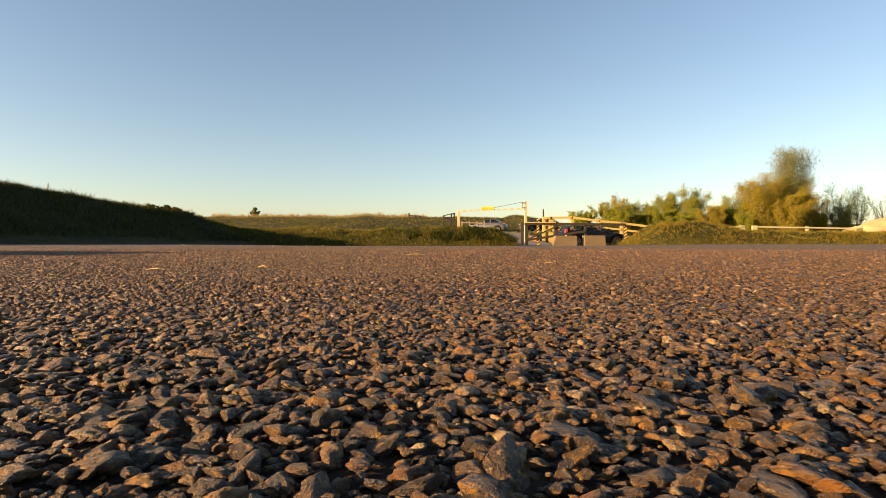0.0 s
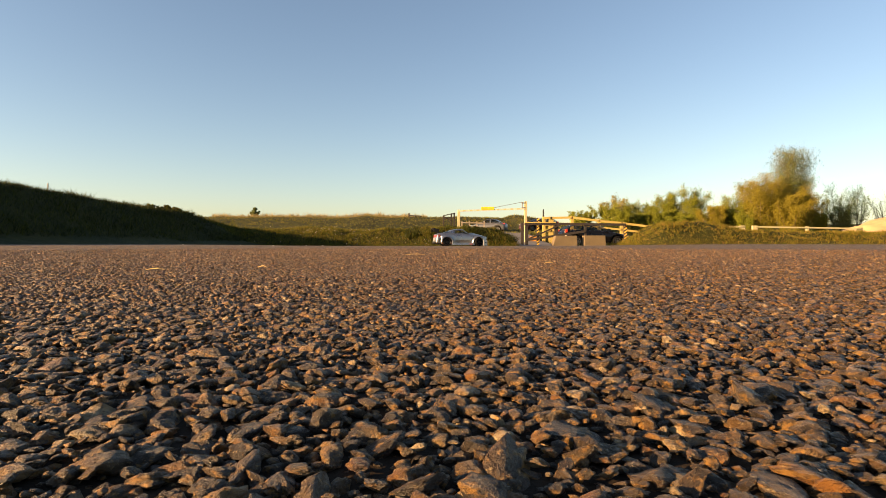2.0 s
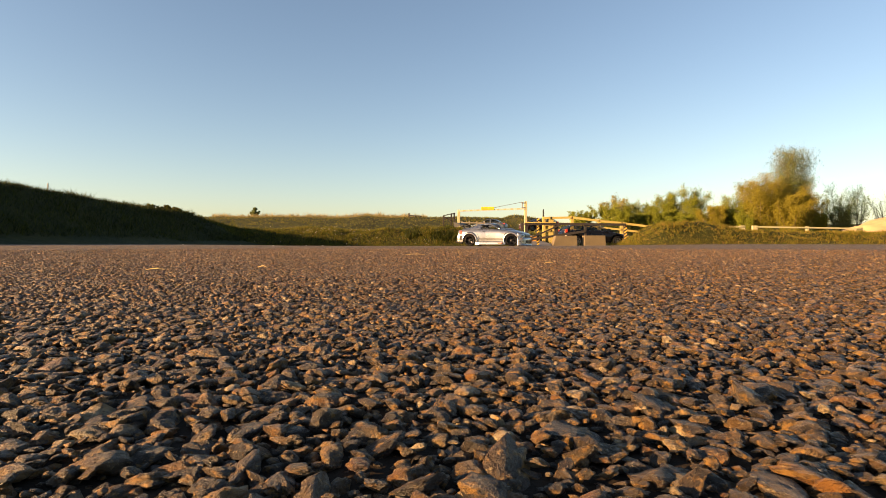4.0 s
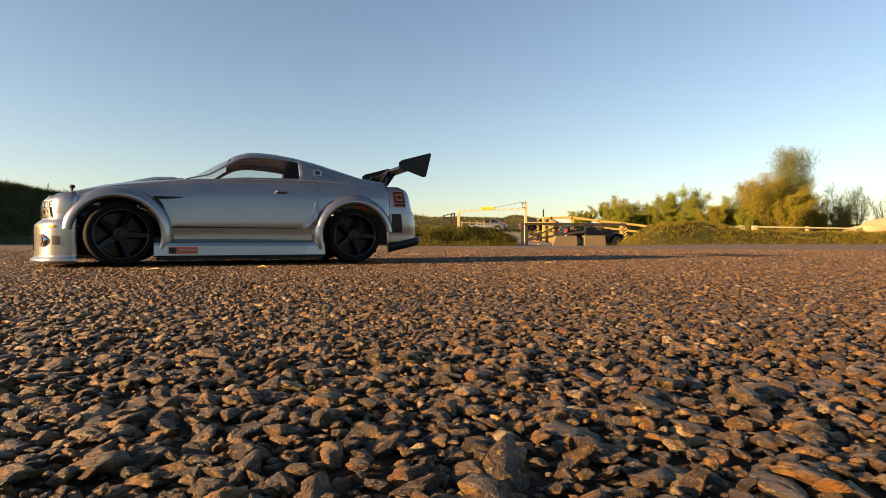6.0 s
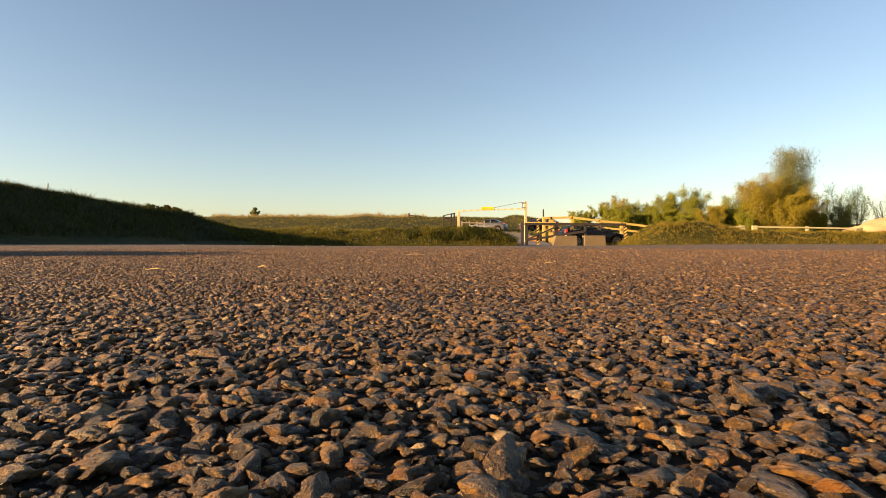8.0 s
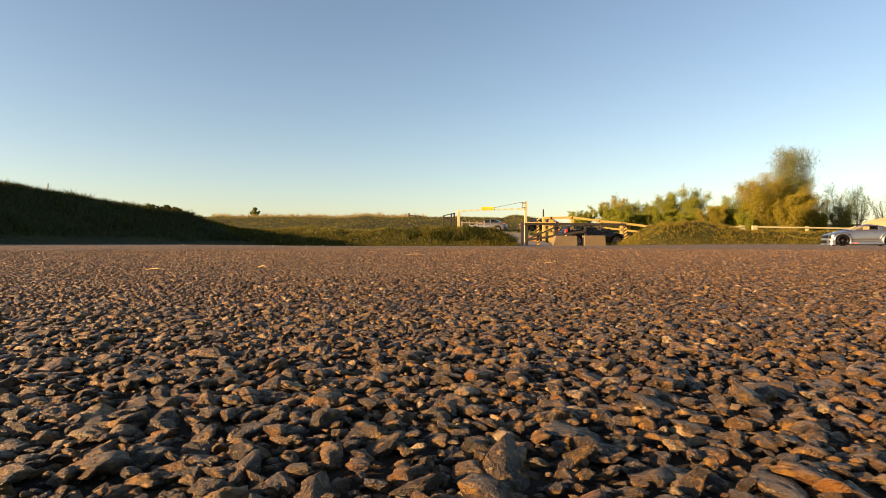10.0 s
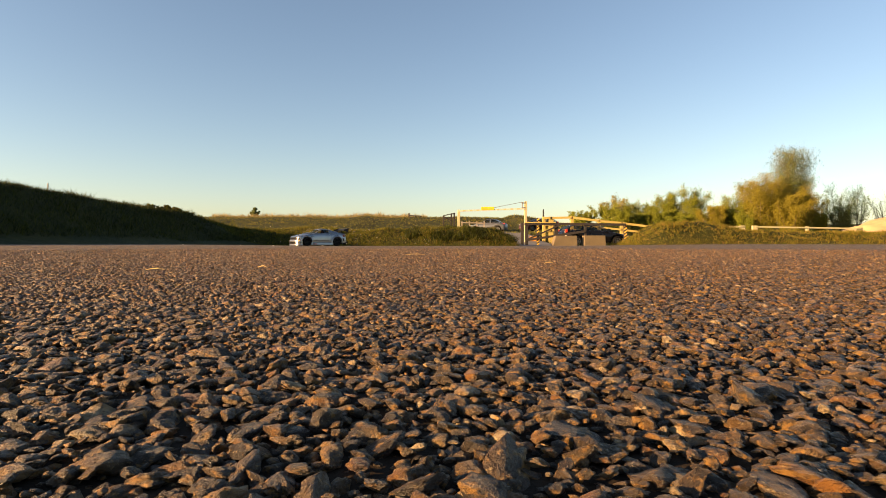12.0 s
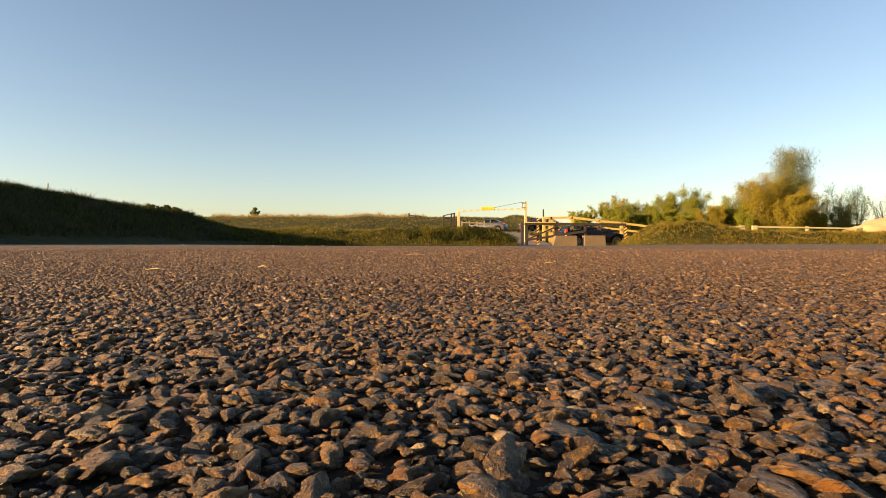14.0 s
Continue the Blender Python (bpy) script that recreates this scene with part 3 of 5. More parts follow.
        for x, z, w in ((0.0925, 0.0722, 0.0016), (0.080, 0.0725, 0.0013), (0.064, 0.0735, 0.0004)):
            yy = side_y(x, z) + 0.0008
            rows.append([bm.verts.new((x, s * y, z + dz)) for dz, y in ((-w, yy - 0.002), (-w, yy), (w, yy), (w, yy - 0.002))])
        grid_faces(bm, rows, True)
        part("fender_vent", bm, M_BLACK, car, "black vent slot behind the front wheel")
        patch("rear_vent", tail_point, s * 87.4, s * 89.98, 0.037, 0.0605, M_DGREY, car, "dark brake vent behind the rear wheel", 0.0010, 8, 0.002)
        # ridge ahead of the rear wheel
        bm = bmesh.new()
        rows = []
        for x, z, w, h in ((-0.064, 0.042, 0.006, 0.003), (-0.071, 0.050, 0.0055, 0.005), (-0.0755, 0.060, 0.004, 0.0045), (-0.078, 0.072, 0.002, 0.0015)):
            yy = side_y(x, z)
            rows.append([bm.verts.new((x + dx, s * (yy + dy), z)) for dx, dy in ((w, -0.001), (0.0, h * 0.3), (-w, h), (-w * 2, -0.001))])
        grid_faces(bm, rows)
        part("side_scoop", bm, M_PAINT, car, "", True)
        # handle, filler cap, square decal
        yy = side_y(-0.040, 0.083)
        bm = bmesh.new()
        tube(bm, [(-0.033, s * (yy + 0.0004), 0.083), (-0.035, s * (yy + 0.0022), 0.0833), (-0.045, s * (yy + 0.0022), 0.0837), (-0.047, s * (yy + 0.0004), 0.0838)], 0.0014, 8)
        part("door_handle", bm, M_PAINT, car, "small silver door handle")
        bm = bmesh.new()
        box(bm, -0.0455, -0.0345, s * yy - 0.0006, s * yy + 0.0006, 0.0815, 0.0852, 0.0004)
        part("handle_recess", bm, M_DGREY, car)
        bx, bz = -0.084, 0.1085
        b0, t0 = curve_at(BELT, bx), curve_at(ROOF, bx)
        f = (bz - b0) / (t0 - b0)
        wb0 = side_y(bx, b0) * 0.985
        cy = wb0 + (0.0545 - wb0) * f ** 1.15 + 0.0015
        capm = Matrix.Translation((bx, s * cy, bz)) @ Euler((radians(s * 36), 0, 0)).to_matrix().to_4x4()
        for r0, r1, mt, nm in ((0.0035, 0.0058, M_CHROME, "filler_cap"), (0.0, 0.0035, M_DGREY, "filler_lid")):
            bm = bmesh.new()
            lathe(bm, [(max(r0, 0.0002), s * 0.0014), (r1, s * 0.0014), (r1 + 0.0004, s * -0.001), (max(r0, 0.0002), s * -0.001)], 24)
            bmesh.ops.transform(bm, matrix=capm, verts=bm.verts)
            part(nm, bm, mt, car, "round racing fuel cap" if nm == "filler_cap" else "")
        th = 84 * s
        for t0, t1, z0, z1, off, mt, nm in ((78.9, 89.8, 0.0695, 0.0895, 0.0008, M_REDPRINT, "square_decal"), (79.7, 89.6, 0.0745, 0.0887, 0.0012, M_DGREY, "decal_field"), (79.9, 89.6, 0.0703, 0.0735, 0.0012, M_DGREY, "decal_bar"), (83.1, 89.2, 0.0770, 0.0862, 0.0016, M_REDPRINT, "decal_emblem"), (85.3, 88.5, 0.0795, 0.0837, 0.0020, M_DGREY, "decal_emblem")):
            patch(nm, tail_point, s * t0, s * t1, z0, z1, mt, car, "orange-edged dark square decal with a ring" if nm == "square_decal" else "", off, 6, 0.002)
    # front fascia
    patch("grille", nose_point, -37, 37, 0.0485, 0.0665, M_RIM, car, "black mesh grille", 0.0006, 24)
    for k in range(5):
        patch("grille_bar", nose_point, -36, 36, 0.0505 + 0.0034 * k, 0.0512 + 0.0034 * k, M_BLACK, car, "", 0.0012, 24, 0.001)
    patch("emblem", nose_point, -5, 5, 0.0590, 0.0612, M_LIP, car, "small metal emblem", 0.0022, 6, 0.002)
    patch("lower_intake", nose_point, -34, 34, 0.0165, 0.0335, M_RIM, car, "black lower air intake", 0.0006, 24)
    for s in (1, -1):
        patch("headlight", nose_point, s * 43, s * 66, 0.049, 0.0665, M_CHROME, car, "twin headlight in a bright frame", 0.0008, 10, 0.002, -4 * s)
        patch("headlight_glass", nose_point, s * 44.5, s * 65, 0.0500, 0.0656, M_BLACK, car, "dark headlight housing", 0.0014, 10, 0.002, -4 * s)
        for k in range(2):
            for j in range(2):
                patch("lamp", nose_point, s * (50 + 7 * j), s * (53.5 + 7 * j), 0.0525 + 0.0065 * k, 0.0565 + 0.0065 * k, M_CHROME, car, "", 0.0018, 4, 0.002, -2 * s)
        patch("indicator", nose_point, s * 50, s * 74, 0.0392, 0.0418, M_AMBER, car, "amber indicator strip", 0.0009, 10)
        for r, mt, nm in ((0.0062, M_CHROME, "fog_lamp"), (0.0048, M_BLACK, "fog_lamp_glass")):
            bm = bmesh.new()
            px, py, pz = nose_point(s * 58, 0.0265)
            lathe(bm, [(0.0002, 0.002), (r, 0.002), (r + 0.0004, 0.0), (r, -0.004)], 20)
            m = Matrix.Translation((px + (0.0006 if r < 0.005 else 0), py + s * (0.0004 if r < 0.005 else 0), pz)) @ Euler((0, 0, radians(-90 + s * 38))).to_matrix().to_4x4()
            bmesh.ops.transform(bm, matrix=m, verts=bm.verts)
            part(nm, bm, mt, car, "round fog lamp" if nm == "fog_lamp" else "")
        patch("bumper_marking", nose_point, s * 72, s * 79, 0.022, 0.031, M_DGREY, car, "", 0.0006, 4, 0.001)
    # hood scoop, black hood panels and pins
    bm = bmesh.new()
    rows = []
    for x, w, h in ((0.128, 0.012, 0.0015), (0.115, 0.020, 0.005), (0.095, 0.026, 0.0075), (0.075, 0.028, 0.006), (0.062, 0.028, 0.001)):
        z = curve_at(SPINE, x) - 0.0005
        rows.append([bm.verts.new((x, w * u, z + h * (1 - abs(u) ** 3) - 0.002 * abs(u) ** 2)) for u in (-1, -0.8, -0.5, 0, 0.5, 0.8, 1)])
    grid_faces(bm, rows)
    part("hood_scoop", bm, M_PAINT, car, "raised hood scoop", True)
    for s in (1, -1):
        bm = bmesh.new()
        rows = []
        for x, y0, y1 in ((0.150, 0.020, 0.022), (0.120, 0.026, 0.040), (0.090, 0.030, 0.052), (0.064, 0.030, 0.060)):
            row = []
            for k in range(5):
                y = y0 + (y1 - y0) * k / 4
                b, sp = curve_at(BELT, x), curve_at(SPINE, x)
                z = b + (sp - b) * (1 - (y / side_y(x, b)) ** 2.6) + 0.0006
                row.append(bm.verts.new((x, s * y, z)))
            rows.append(row)
        grid_faces(bm, rows)
        part("hood_panel", bm, M_BLACK, car, "matt black hood panel", True).modifiers.new("thickness", "SOLIDIFY").thickness = 0.0008
        bm = bmesh.new()
        tube(bm, [(0.172, s * 0.040, 0.074), (0.172, s * 0.040, 0.0845)], [0.0012, 0.0012], 8)
        tube(bm, [(0.172, s * 0.040, 0.0828), (0.172, s * 0.040, 0.0862)], [0.0028, 0.0024], 10)
        part("body_post", bm, M_BLACK, car, "black body post with clip")
        bm = bmesh.new()
        tube(bm, [(-0.150, s * 0.05, 0.092), (-0.150, s * 0.05, 0.1055)], 0.0018, 8)
        part("body_post", bm, M_BLACK, car, "black body post with clip")
    # tail
    for s in (1, -1):
        patch("tail_light", tail_point, s * 1.2, s * 30, 0.0685, 0.0855, M_RED, car, "wide red tail light", 0.0008, 12)
    patch("tail_panel", tail_point, -1.0, 1.0, 0.0685, 0.0855, M_DGREY, car, "grey panel between the tail lights", 0.0008, 8)
    patch("plate_frame", tail_point, -1.3, 1.3, 0.044, 0.0605, M_DGREY, car, "plate with unreadable dark marks", 0.0006, 6)
    patch("number_plate", tail_point, -1.1, 1.1, 0.0455, 0.059, M_WHITE, car, "", 0.0012, 6)
    for b0, b1 in ((-0.9, -0.45), (-0.35, -0.05), (0.05, 0.35), (0.45, 0.9)):
        patch("plate_bar", tail_point, b0, b1, 0.0495, 0.0555, M_DGREY, car, "", 0.0018, 3)
    bm = bmesh.new()
    rows = []
    for z, o in ((0.0226, 0.0005), (0.0226, 0.004), (0.018, 0.005), (0.0125, 0.003), (0.0112, -0.004)):
        rows.append([bm.verts.new((*tail_point(t, 0.03, o)[:2], z + 0.0098 * max(0.0, math.cos(radians(t))) ** 0.3)) for t in rear_ths])
    grid_faces(bm, rows)
    part("diffuser", bm, M_BLACK, car, "black rear diffuser lip", True).modifiers.new("thickness", "SOLIDIFY").thickness = 0.001
    # rear wing
    wing = new("rear_wing")
    bm = bmesh.new()
    rows = []
    for y in (-0.0815, 0.0815):
        rows.append([bm.verts.new((x, y, z)) for x, z in ((-0.186, 0.1190), (-0.192, 0.1170), (-0.206, 0.1190), (-0.214, 0.1230), (-0.206, 0.1220), (-0.192, 0.1215))])
    grid_faces(bm, rows, True)
    bm.faces.new(rows[0][::-1])
    bm.faces.new(rows[1])
    bpy.data.objects.remove(wing)
    wing = part("rear_wing", bm, M_BLACK, car, "tall black two-element rear wing")
    bm = bmesh.new()
    rows = []
    for y in (-0.0815, 0.0815):
        rows.append([bm.verts.new((x, y, z)) for x, z in ((-0.210, 0.1270), (-0.215, 0.1270), (-0.2255, 0.1365), (-0.2275, 0.1390), (-0.224, 0.1378), (-0.213, 0.1300))])
    grid_faces(bm, rows, True)
    bm.faces.new(rows[0][::-1])
    bm.faces.new(rows[1])
    part("wing_flap", bm, M_BLACK, wing)
    for s in (1, -1):
        bm = bmesh.new()
        rows = []
        for y in (0.0815, 0.0832):
            rows.append([bm.verts.new((x, s * y, z)) for x, z in ((-0.185, 0.1190), (-0.200, 0.1150), (-0.2175, 0.1095), (-0.2220, 0.1100), (-0.2295, 0.1395), (-0.228, 0.1412), (-0.189, 0.1297), (-0.185, 0.1265))])
        grid_faces(bm, rows, True)
        bm.faces.new(rows[0][::-1])
        bm.faces.new(rows[1])
        part("endplate", bm, M_BLACK, wing, "black wing endplate")
        for x0, x1 in ((-0.172, -0.188), (-0.181, -0.197), (-0.182, -0.190)):
            bm = bmesh.new()
            beam(bm, (x0, s * 0.036, 0.098), (x1, s * 0.036, 0.1205), 0.0035, 0.0035, (0, 1, 0))
            part("strut", bm, M_BLACK, wing)
    wheels = [make_wheel(car, sx * AXLE, sy * 0.0732) for sx in (1, -1) for sy in (1, -1)]
    return car, wheels


car, car_wheels = make_car()


# ---- beyond the car park ----
M_CONCRETE = plain("concrete", (0.105, 0.078, 0.041), 0.85, scale=9, vary=0.3, bump=0.4, dist=0.02)
M_TIMBER = plain("new_timber", (0.33, 0.245, 0.065), 0.75, scale=14, vary=0.3, bump=0.3, dist=0.01)
M_OLDWOOD = plain("dark_timber", (0.016, 0.012, 0.010), 0.85, scale=14, vary=0.4, bump=0.3, dist=0.01)
M_GREYWOOD = plain("weathered_timber", (0.20, 0.17, 0.13), 0.85, scale=14, vary=0.35, bump=0.3, dist=0.01)
M_POSTPAINT = plain("cream_paint", (0.34, 0.31, 0.17), 0.6, scale=8, vary=0.25, bump=0.1, dist=0.01)
M_BARPAINT = plain("white_bar_paint", (0.46, 0.44, 0.34), 0.6, scale=6, vary=0.2, bump=0.1, dist=0.01)
M_YELLOW = plain("yellow_sign", (0.60, 0.45, 0.012), 0.5, scale=6, vary=0.1, bump=0.0)
M_HAZARD = plain("hazard_yellow", (0.55, 0.34, 0.05), 0.6, scale=10, vary=0.2, bump=0.0)
M_STEEL = plain("dull_steel", (0.22, 0.21, 0.20), 0.5, 0.6, scale=10, vary=0.2, bump=0.0)
M_CARBLACK = plain("dark_car_paint", (0.005, 0.005, 0.006), 0.25, 0.0, scale=3, vary=0.2, bump=0.0, spec=0.3)
M_CARSILVER = plain("silver_car_paint", (0.10, 0.105, 0.11), 0.3, 0.6, scale=3, vary=0.1, bump=0.0)
M_CARRED = plain("maroon_car_paint", (0.035, 0.006, 0.006), 0.3, 0.2, scale=3, vary=0.2, bump=0.0)
M_AUTOGLASS = glass_material("dark_car_glass", (0.02, 0.03, 0.03), 0.05)
M_SAND = plain("sand", (0.36, 0.26, 0.13), 0.95, scale=3, vary=0.2, bump=0.5, dist=0.08)
M_ROAD = plain("road_tarmac", (0.10, 0.095, 0.09), 0.9, scale=6, vary=0.25, bump=0.3, dist=0.02)
M_BARK = plain("bark", (0.17, 0.125, 0.08), 0.9, scale=16, vary=0.4, bump=0.5, dist=0.02)
M_BIN = plain("orange_plastic", (0.42, 0.19, 0.03), 0.55, scale=6, vary=0.25, bump=0.1, dist=0.01)
M_SOIL = plain("bare_soil", (0.13, 0.085, 0.05), 0.95, scale=5, vary=0.4, bump=0.5, dist=0.05)


def leafy(name, stops, transl=0.35):
    """Leaves or blades: each island has its own tone, and light comes through."""
    m = Mat(name, rough=0.6, spec=0.25)
    r = m.nt.nodes.new("ShaderNodeNewGeometry").outputs["Random Per Island"]
    big = m.noise(0.5, 3)
    f = m.math("ADD", m.math("MULTIPLY", r, 0.7), m.math("MULTIPLY", big, 0.35))
    c = m.ramp(f, stops)
    m.color(c)
    t = m.node("BsdfTranslucent")
    m.link(c, t.inputs[0])
    mx = m.nt.nodes.new("ShaderNodeMixShader")
    mx.inputs[0].default_value = transl
    m.link(m.b.outputs[0], mx.inputs[1])
    m.link(t.outputs[0], mx.inputs[2])
    m.link(mx.outputs[0], m.nt.nodes["Material Output"].inputs[0])
    return m.m


# Darker than the verge grass: the earth bank's shade is put into this colour
M_SHADEGRASS = leafy("shade_toned_grass", [(0.15, (0.007, 0.012, 0.0015)), (0.45, (0.019, 0.028, 0.002)), (0.7, (0.042, 0.050, 0.004)), (0.95, (0.095, 0.090, 0.012))], 0.35)
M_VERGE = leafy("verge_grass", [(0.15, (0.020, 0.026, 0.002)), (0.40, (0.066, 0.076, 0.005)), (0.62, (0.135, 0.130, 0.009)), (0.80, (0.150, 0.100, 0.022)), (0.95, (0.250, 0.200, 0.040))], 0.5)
M_STRAWGRASS = leafy("bleached_grass", [(0.15, (0.16, 0.13, 0.05)), (0.5, (0.26, 0.21, 0.09)), (0.95, (0.38, 0.31, 0.15))], 0.4)
M_BANKGRASS = leafy("short_dry_grass", [(0.15, (0.045, 0.050, 0.004)), (0.40, (0.125, 0.122, 0.010)), (0.62, (0.210, 0.175, 0.018)), (0.80, (0.230, 0.135, 0.030)), (0.95, (0.330, 0.240, 0.060))], 0.5)
M_DRYGRASS = leafy("dry_grass", [(0.15, (0.050, 0.056, 0.004)), (0.5, (0.115, 0.110, 0.009)), (0.95, (0.260, 0.200, 0.045))], 0.4)
M_LEAFGREEN = leafy("willow_leaves", [(0.15, (0.078, 0.103, 0.027)), (0.5, (0.112, 0.138, 0.036)), (0.95, (0.165, 0.182, 0.054))], 0.35)
M_LEAFGOLD = leafy("golden_leaves", [(0.15, (0.125, 0.108, 0.009)), (0.5, (0.185, 0.158, 0.013)), (0.95, (0.260, 0.215, 0.022))], 0.35)
M_LEAFMIX = leafy("hedge_leaves", [(0.15, (0.095, 0.118, 0.009)), (0.5, (0.160, 0.180, 0.013)), (0.95, (0.240, 0.238, 0.026))], 0.35)


def on_land(x, y, sink=0.05):
    return land(x, y) - sink


def access_road():
    """The lane that climbs out of the car park between the banks."""
    bm = bmesh.new()
    rows = []
    for i in range(40):
        y = 23.4 + i * 0.95
        cx = 4.6 + (y - 24) * 0.035
        rows.append([bm.verts.new((cx + u * 1.5, y, max(land(cx + u * 1.5, y), land(cx, y)) + 0.03 - 0.02 * abs(u))) for u in (-1, -0.5, 0, 0.5, 1)])
    grid_faces(bm, rows)
    ob = part("road", bm, M_ROAD, None, "", True)
    tagged(ob, "narrow grey tarmac lane rising between grassy banks", "road", kind="structure")


def hazard_post(parent, x, y, z0, z1, w=0.13):
    bm = bmesh.new()
    box(bm, x - w / 2, x + w / 2, y - w / 2, y + w / 2, z0, z1, 0.008)
    post = part("post", bm, M_OLDWOOD, parent, "dark post with yellow hazard stripes")
    n = int((z1 - z0 - 0.1) / 0.17)
    for k in range(n):
        z = z0 + 0.12 + k * 0.17
        bm = bmesh.new()
        v = [bm.verts.new((x + dx, yy, z + dz)) for yy in (y - w / 2 - 0.006, y - w / 2 + 0.004) for dx, dz in ((-w / 2, 0.0), (w / 2, 0.09), (w / 2, 0.17), (-w / 2, 0.08))]
        for f in ((0, 1, 2, 3), (7, 6, 5, 4), (0, 4, 5, 1), (1, 5, 6, 2), (2, 6, 7, 3), (3, 7, 4, 0)):
            bm.faces.new([v[i] for i in f])
        part("hazard_stripe", bm, M_HAZARD, post)
    return post


def height_barrier():
    y = 34.0
    ob = thing("height_barrier", pose(0.98, y, on_land(0.98, y)), "pale height barrier with a yellow sign across the lane", "barrier")
    z0 = -on_land(0.98, y)
    bm = bmesh.new()
    box(bm, -0.085, 0.085, -0.085, 0.085, 0, z0 + 2.08, 0.01)
    part("post", bm, M_POSTPAINT, ob, "cream painted post")
    bm = bmesh.new()
    box(bm, 4.07, 4.23, -0.08, 0.08, on_land(5.13, y) + z0, z0 + 2.60, 0.01)
    post = part("post", bm, M_POSTPAINT, ob, "tall cream painted post")
    bm = bmesh.new()
    beam(bm, (-0.05, -0.06, z0 + 2.00), (4.08, -0.06, z0 + 2.14), 0.07, 0.085)
    bar = part("bar", bm, M_BARPAINT, ob, "white cross bar")
    for k in range(9):
        bm = bmesh.new()
        x = 0.25 + k * 0.42
        if 1.2 < x < 2.3:
            continue
        z = z0 + 2.00 + 0.14 * (x + 0.05) / 4.13
        beam(bm, (x, -0.06, z), (x + 0.16, -0.06, z + 0.005), 0.076, 0.091)
        part("bar_stripe", bm, M_POSTPAINT, bar, "faded band")
    bm = bmesh.new()
    box(bm, 1.38, 2.18, -0.125, -0.10, z0 + 2.07, z0 + 2.25, 0.005)
    sign = part("sign", bm, M_YELLOW, ob, "yellow sign board with dark bars")
    for x0, x1 in ((1.46, 1.62), (1.68, 1.80), (1.86, 2.10)):
        bm = bmesh.new()
        box(bm, x0, x1, -0.130, -0.124, z0 + 2.135, z0 + 2.185)
        part("sign_bar", bm, M_HAZARD, sign)
    bm = bmesh.new()
    tube(bm, [(1.75, -0.06, z0 + 2.12), (4.0, -0.06, z0 + 2.56)], 0.014, 6)
    part("stay", bm, M_STEEL, ob, "thin steel stay")
    for z in (2.2, 2.5):
        bm = bmesh.new()
        box(bm, 3.90, 4.10, -0.10, 0.06, z0 + z - 0.03, z0 + z + 0.03, 0.005)
        part("bracket", bm, M_STEEL, post)
    bm = bmesh.new()
    tube(bm, [(3.93, -0.05, z0 + 2.12), (3.93, -0.05, z0 + 2.56)], 0.03, 8)
    part("hinge_rod", bm, M_STEEL, post)


def timber_gate():
    y = 30.0
    ob = thing("timber_gate", pose(5.2, y, lot(5.2, y) - 0.1), "dark timber swing gate with striped posts", "gate")
    o = -(lot(5.2, y) - 0.1)
    hazard_post(ob, 0.0, 0.0, 0.0, o + 1.39)
    hazard_post(ob, 4.78, 0.0, 0.0, o + 1.05)
    for x, t in ((-0.86, 1.12), (-0.62, 1.05)):
        bm = bmesh.new()
        box(bm, x - 0.075, x + 0.075, -0.08, 0.08, 0.0, o + t, 0.01)
        part("post", bm, M_OLDWOOD, ob, "dark square post")
    bm = bmesh.new()
    beam(bm, (-0.75, -0.1, o + 1.06), (4.78, -0.1, o + 1.02), 0.09, 0.13)
    part("top_rail", bm, M_OLDWOOD, ob, "long dark top rail")
    # pale strip paints the sunlit top edge of the dark rail's left end
    bm = bmesh.new()
    beam(bm, (-0.70, -0.16, o + 1.135), (0.95, -0.16, o + 1.13), 0.05, 0.05)
    part("rail_sun_edge", bm, M_TIMBER, ob, "pale strip drawn for sunlight on the dark rail top")
    bm = bmesh.new()
    beam(bm, (-0.70, -0.12, o + 0.16), (2.6, -0.12, o + 0.66), 0.07, 0.12)
    part("brace", bm, M_OLDWOOD, ob, "sloping dark brace")
    bm = bmesh.new()
    beam(bm, (-0.70, -0.12, o + 0.16), (1.2, -0.12, o + 1.0), 0.06, 0.08)
    part("brace", bm, M_OLDWOOD, ob)
    for x in (0.95, 1.06, 2.6):
        bm = bmesh.new()
        box(bm, x - 0.05, x + 0.05, -0.09, -0.01, o + 0.42, o + 1.0, 0.005)
        part("upright", bm, M_OLDWOOD, ob)


def concrete_block(x0, x1, y, lean):
    b = lot((x0 + x1) / 2, y) - 0.02
    ob = None
    bm = bmesh.new()
    h = 0.55
    v = []
    for yy, ins in ((0.0, 0.0), (0.62, 0.0)):
        v += [bm.verts.new(p) for p in ((x0 - x0, yy, 0), (x1 - x0, yy, 0), (x1 - x0 - 0.03, yy + (0.04 if yy == 0 else -0.04), h), (lean, yy + (0.04 if yy == 0 else -0.04), h))]
    for f in ((0, 1, 2, 3), (7, 6, 5, 4), (0, 4, 5, 1), (1, 5, 6, 2), (2, 6, 7, 3), (3, 7, 4, 0)):
        bm.faces.new([v[i] for i in f])
    bmesh.ops.bevel(bm, geom=list(bm.edges), offset=0.025, segments=2, affect="EDGES", profile=0.5)
    ob = part("concrete_block", bm, M_CONCRETE)
    ob.matrix_basis = pose(x0, y, b)
    tagged(ob, "weathered concrete block on the car park edge", "concrete block", "concrete blocks by the gate")


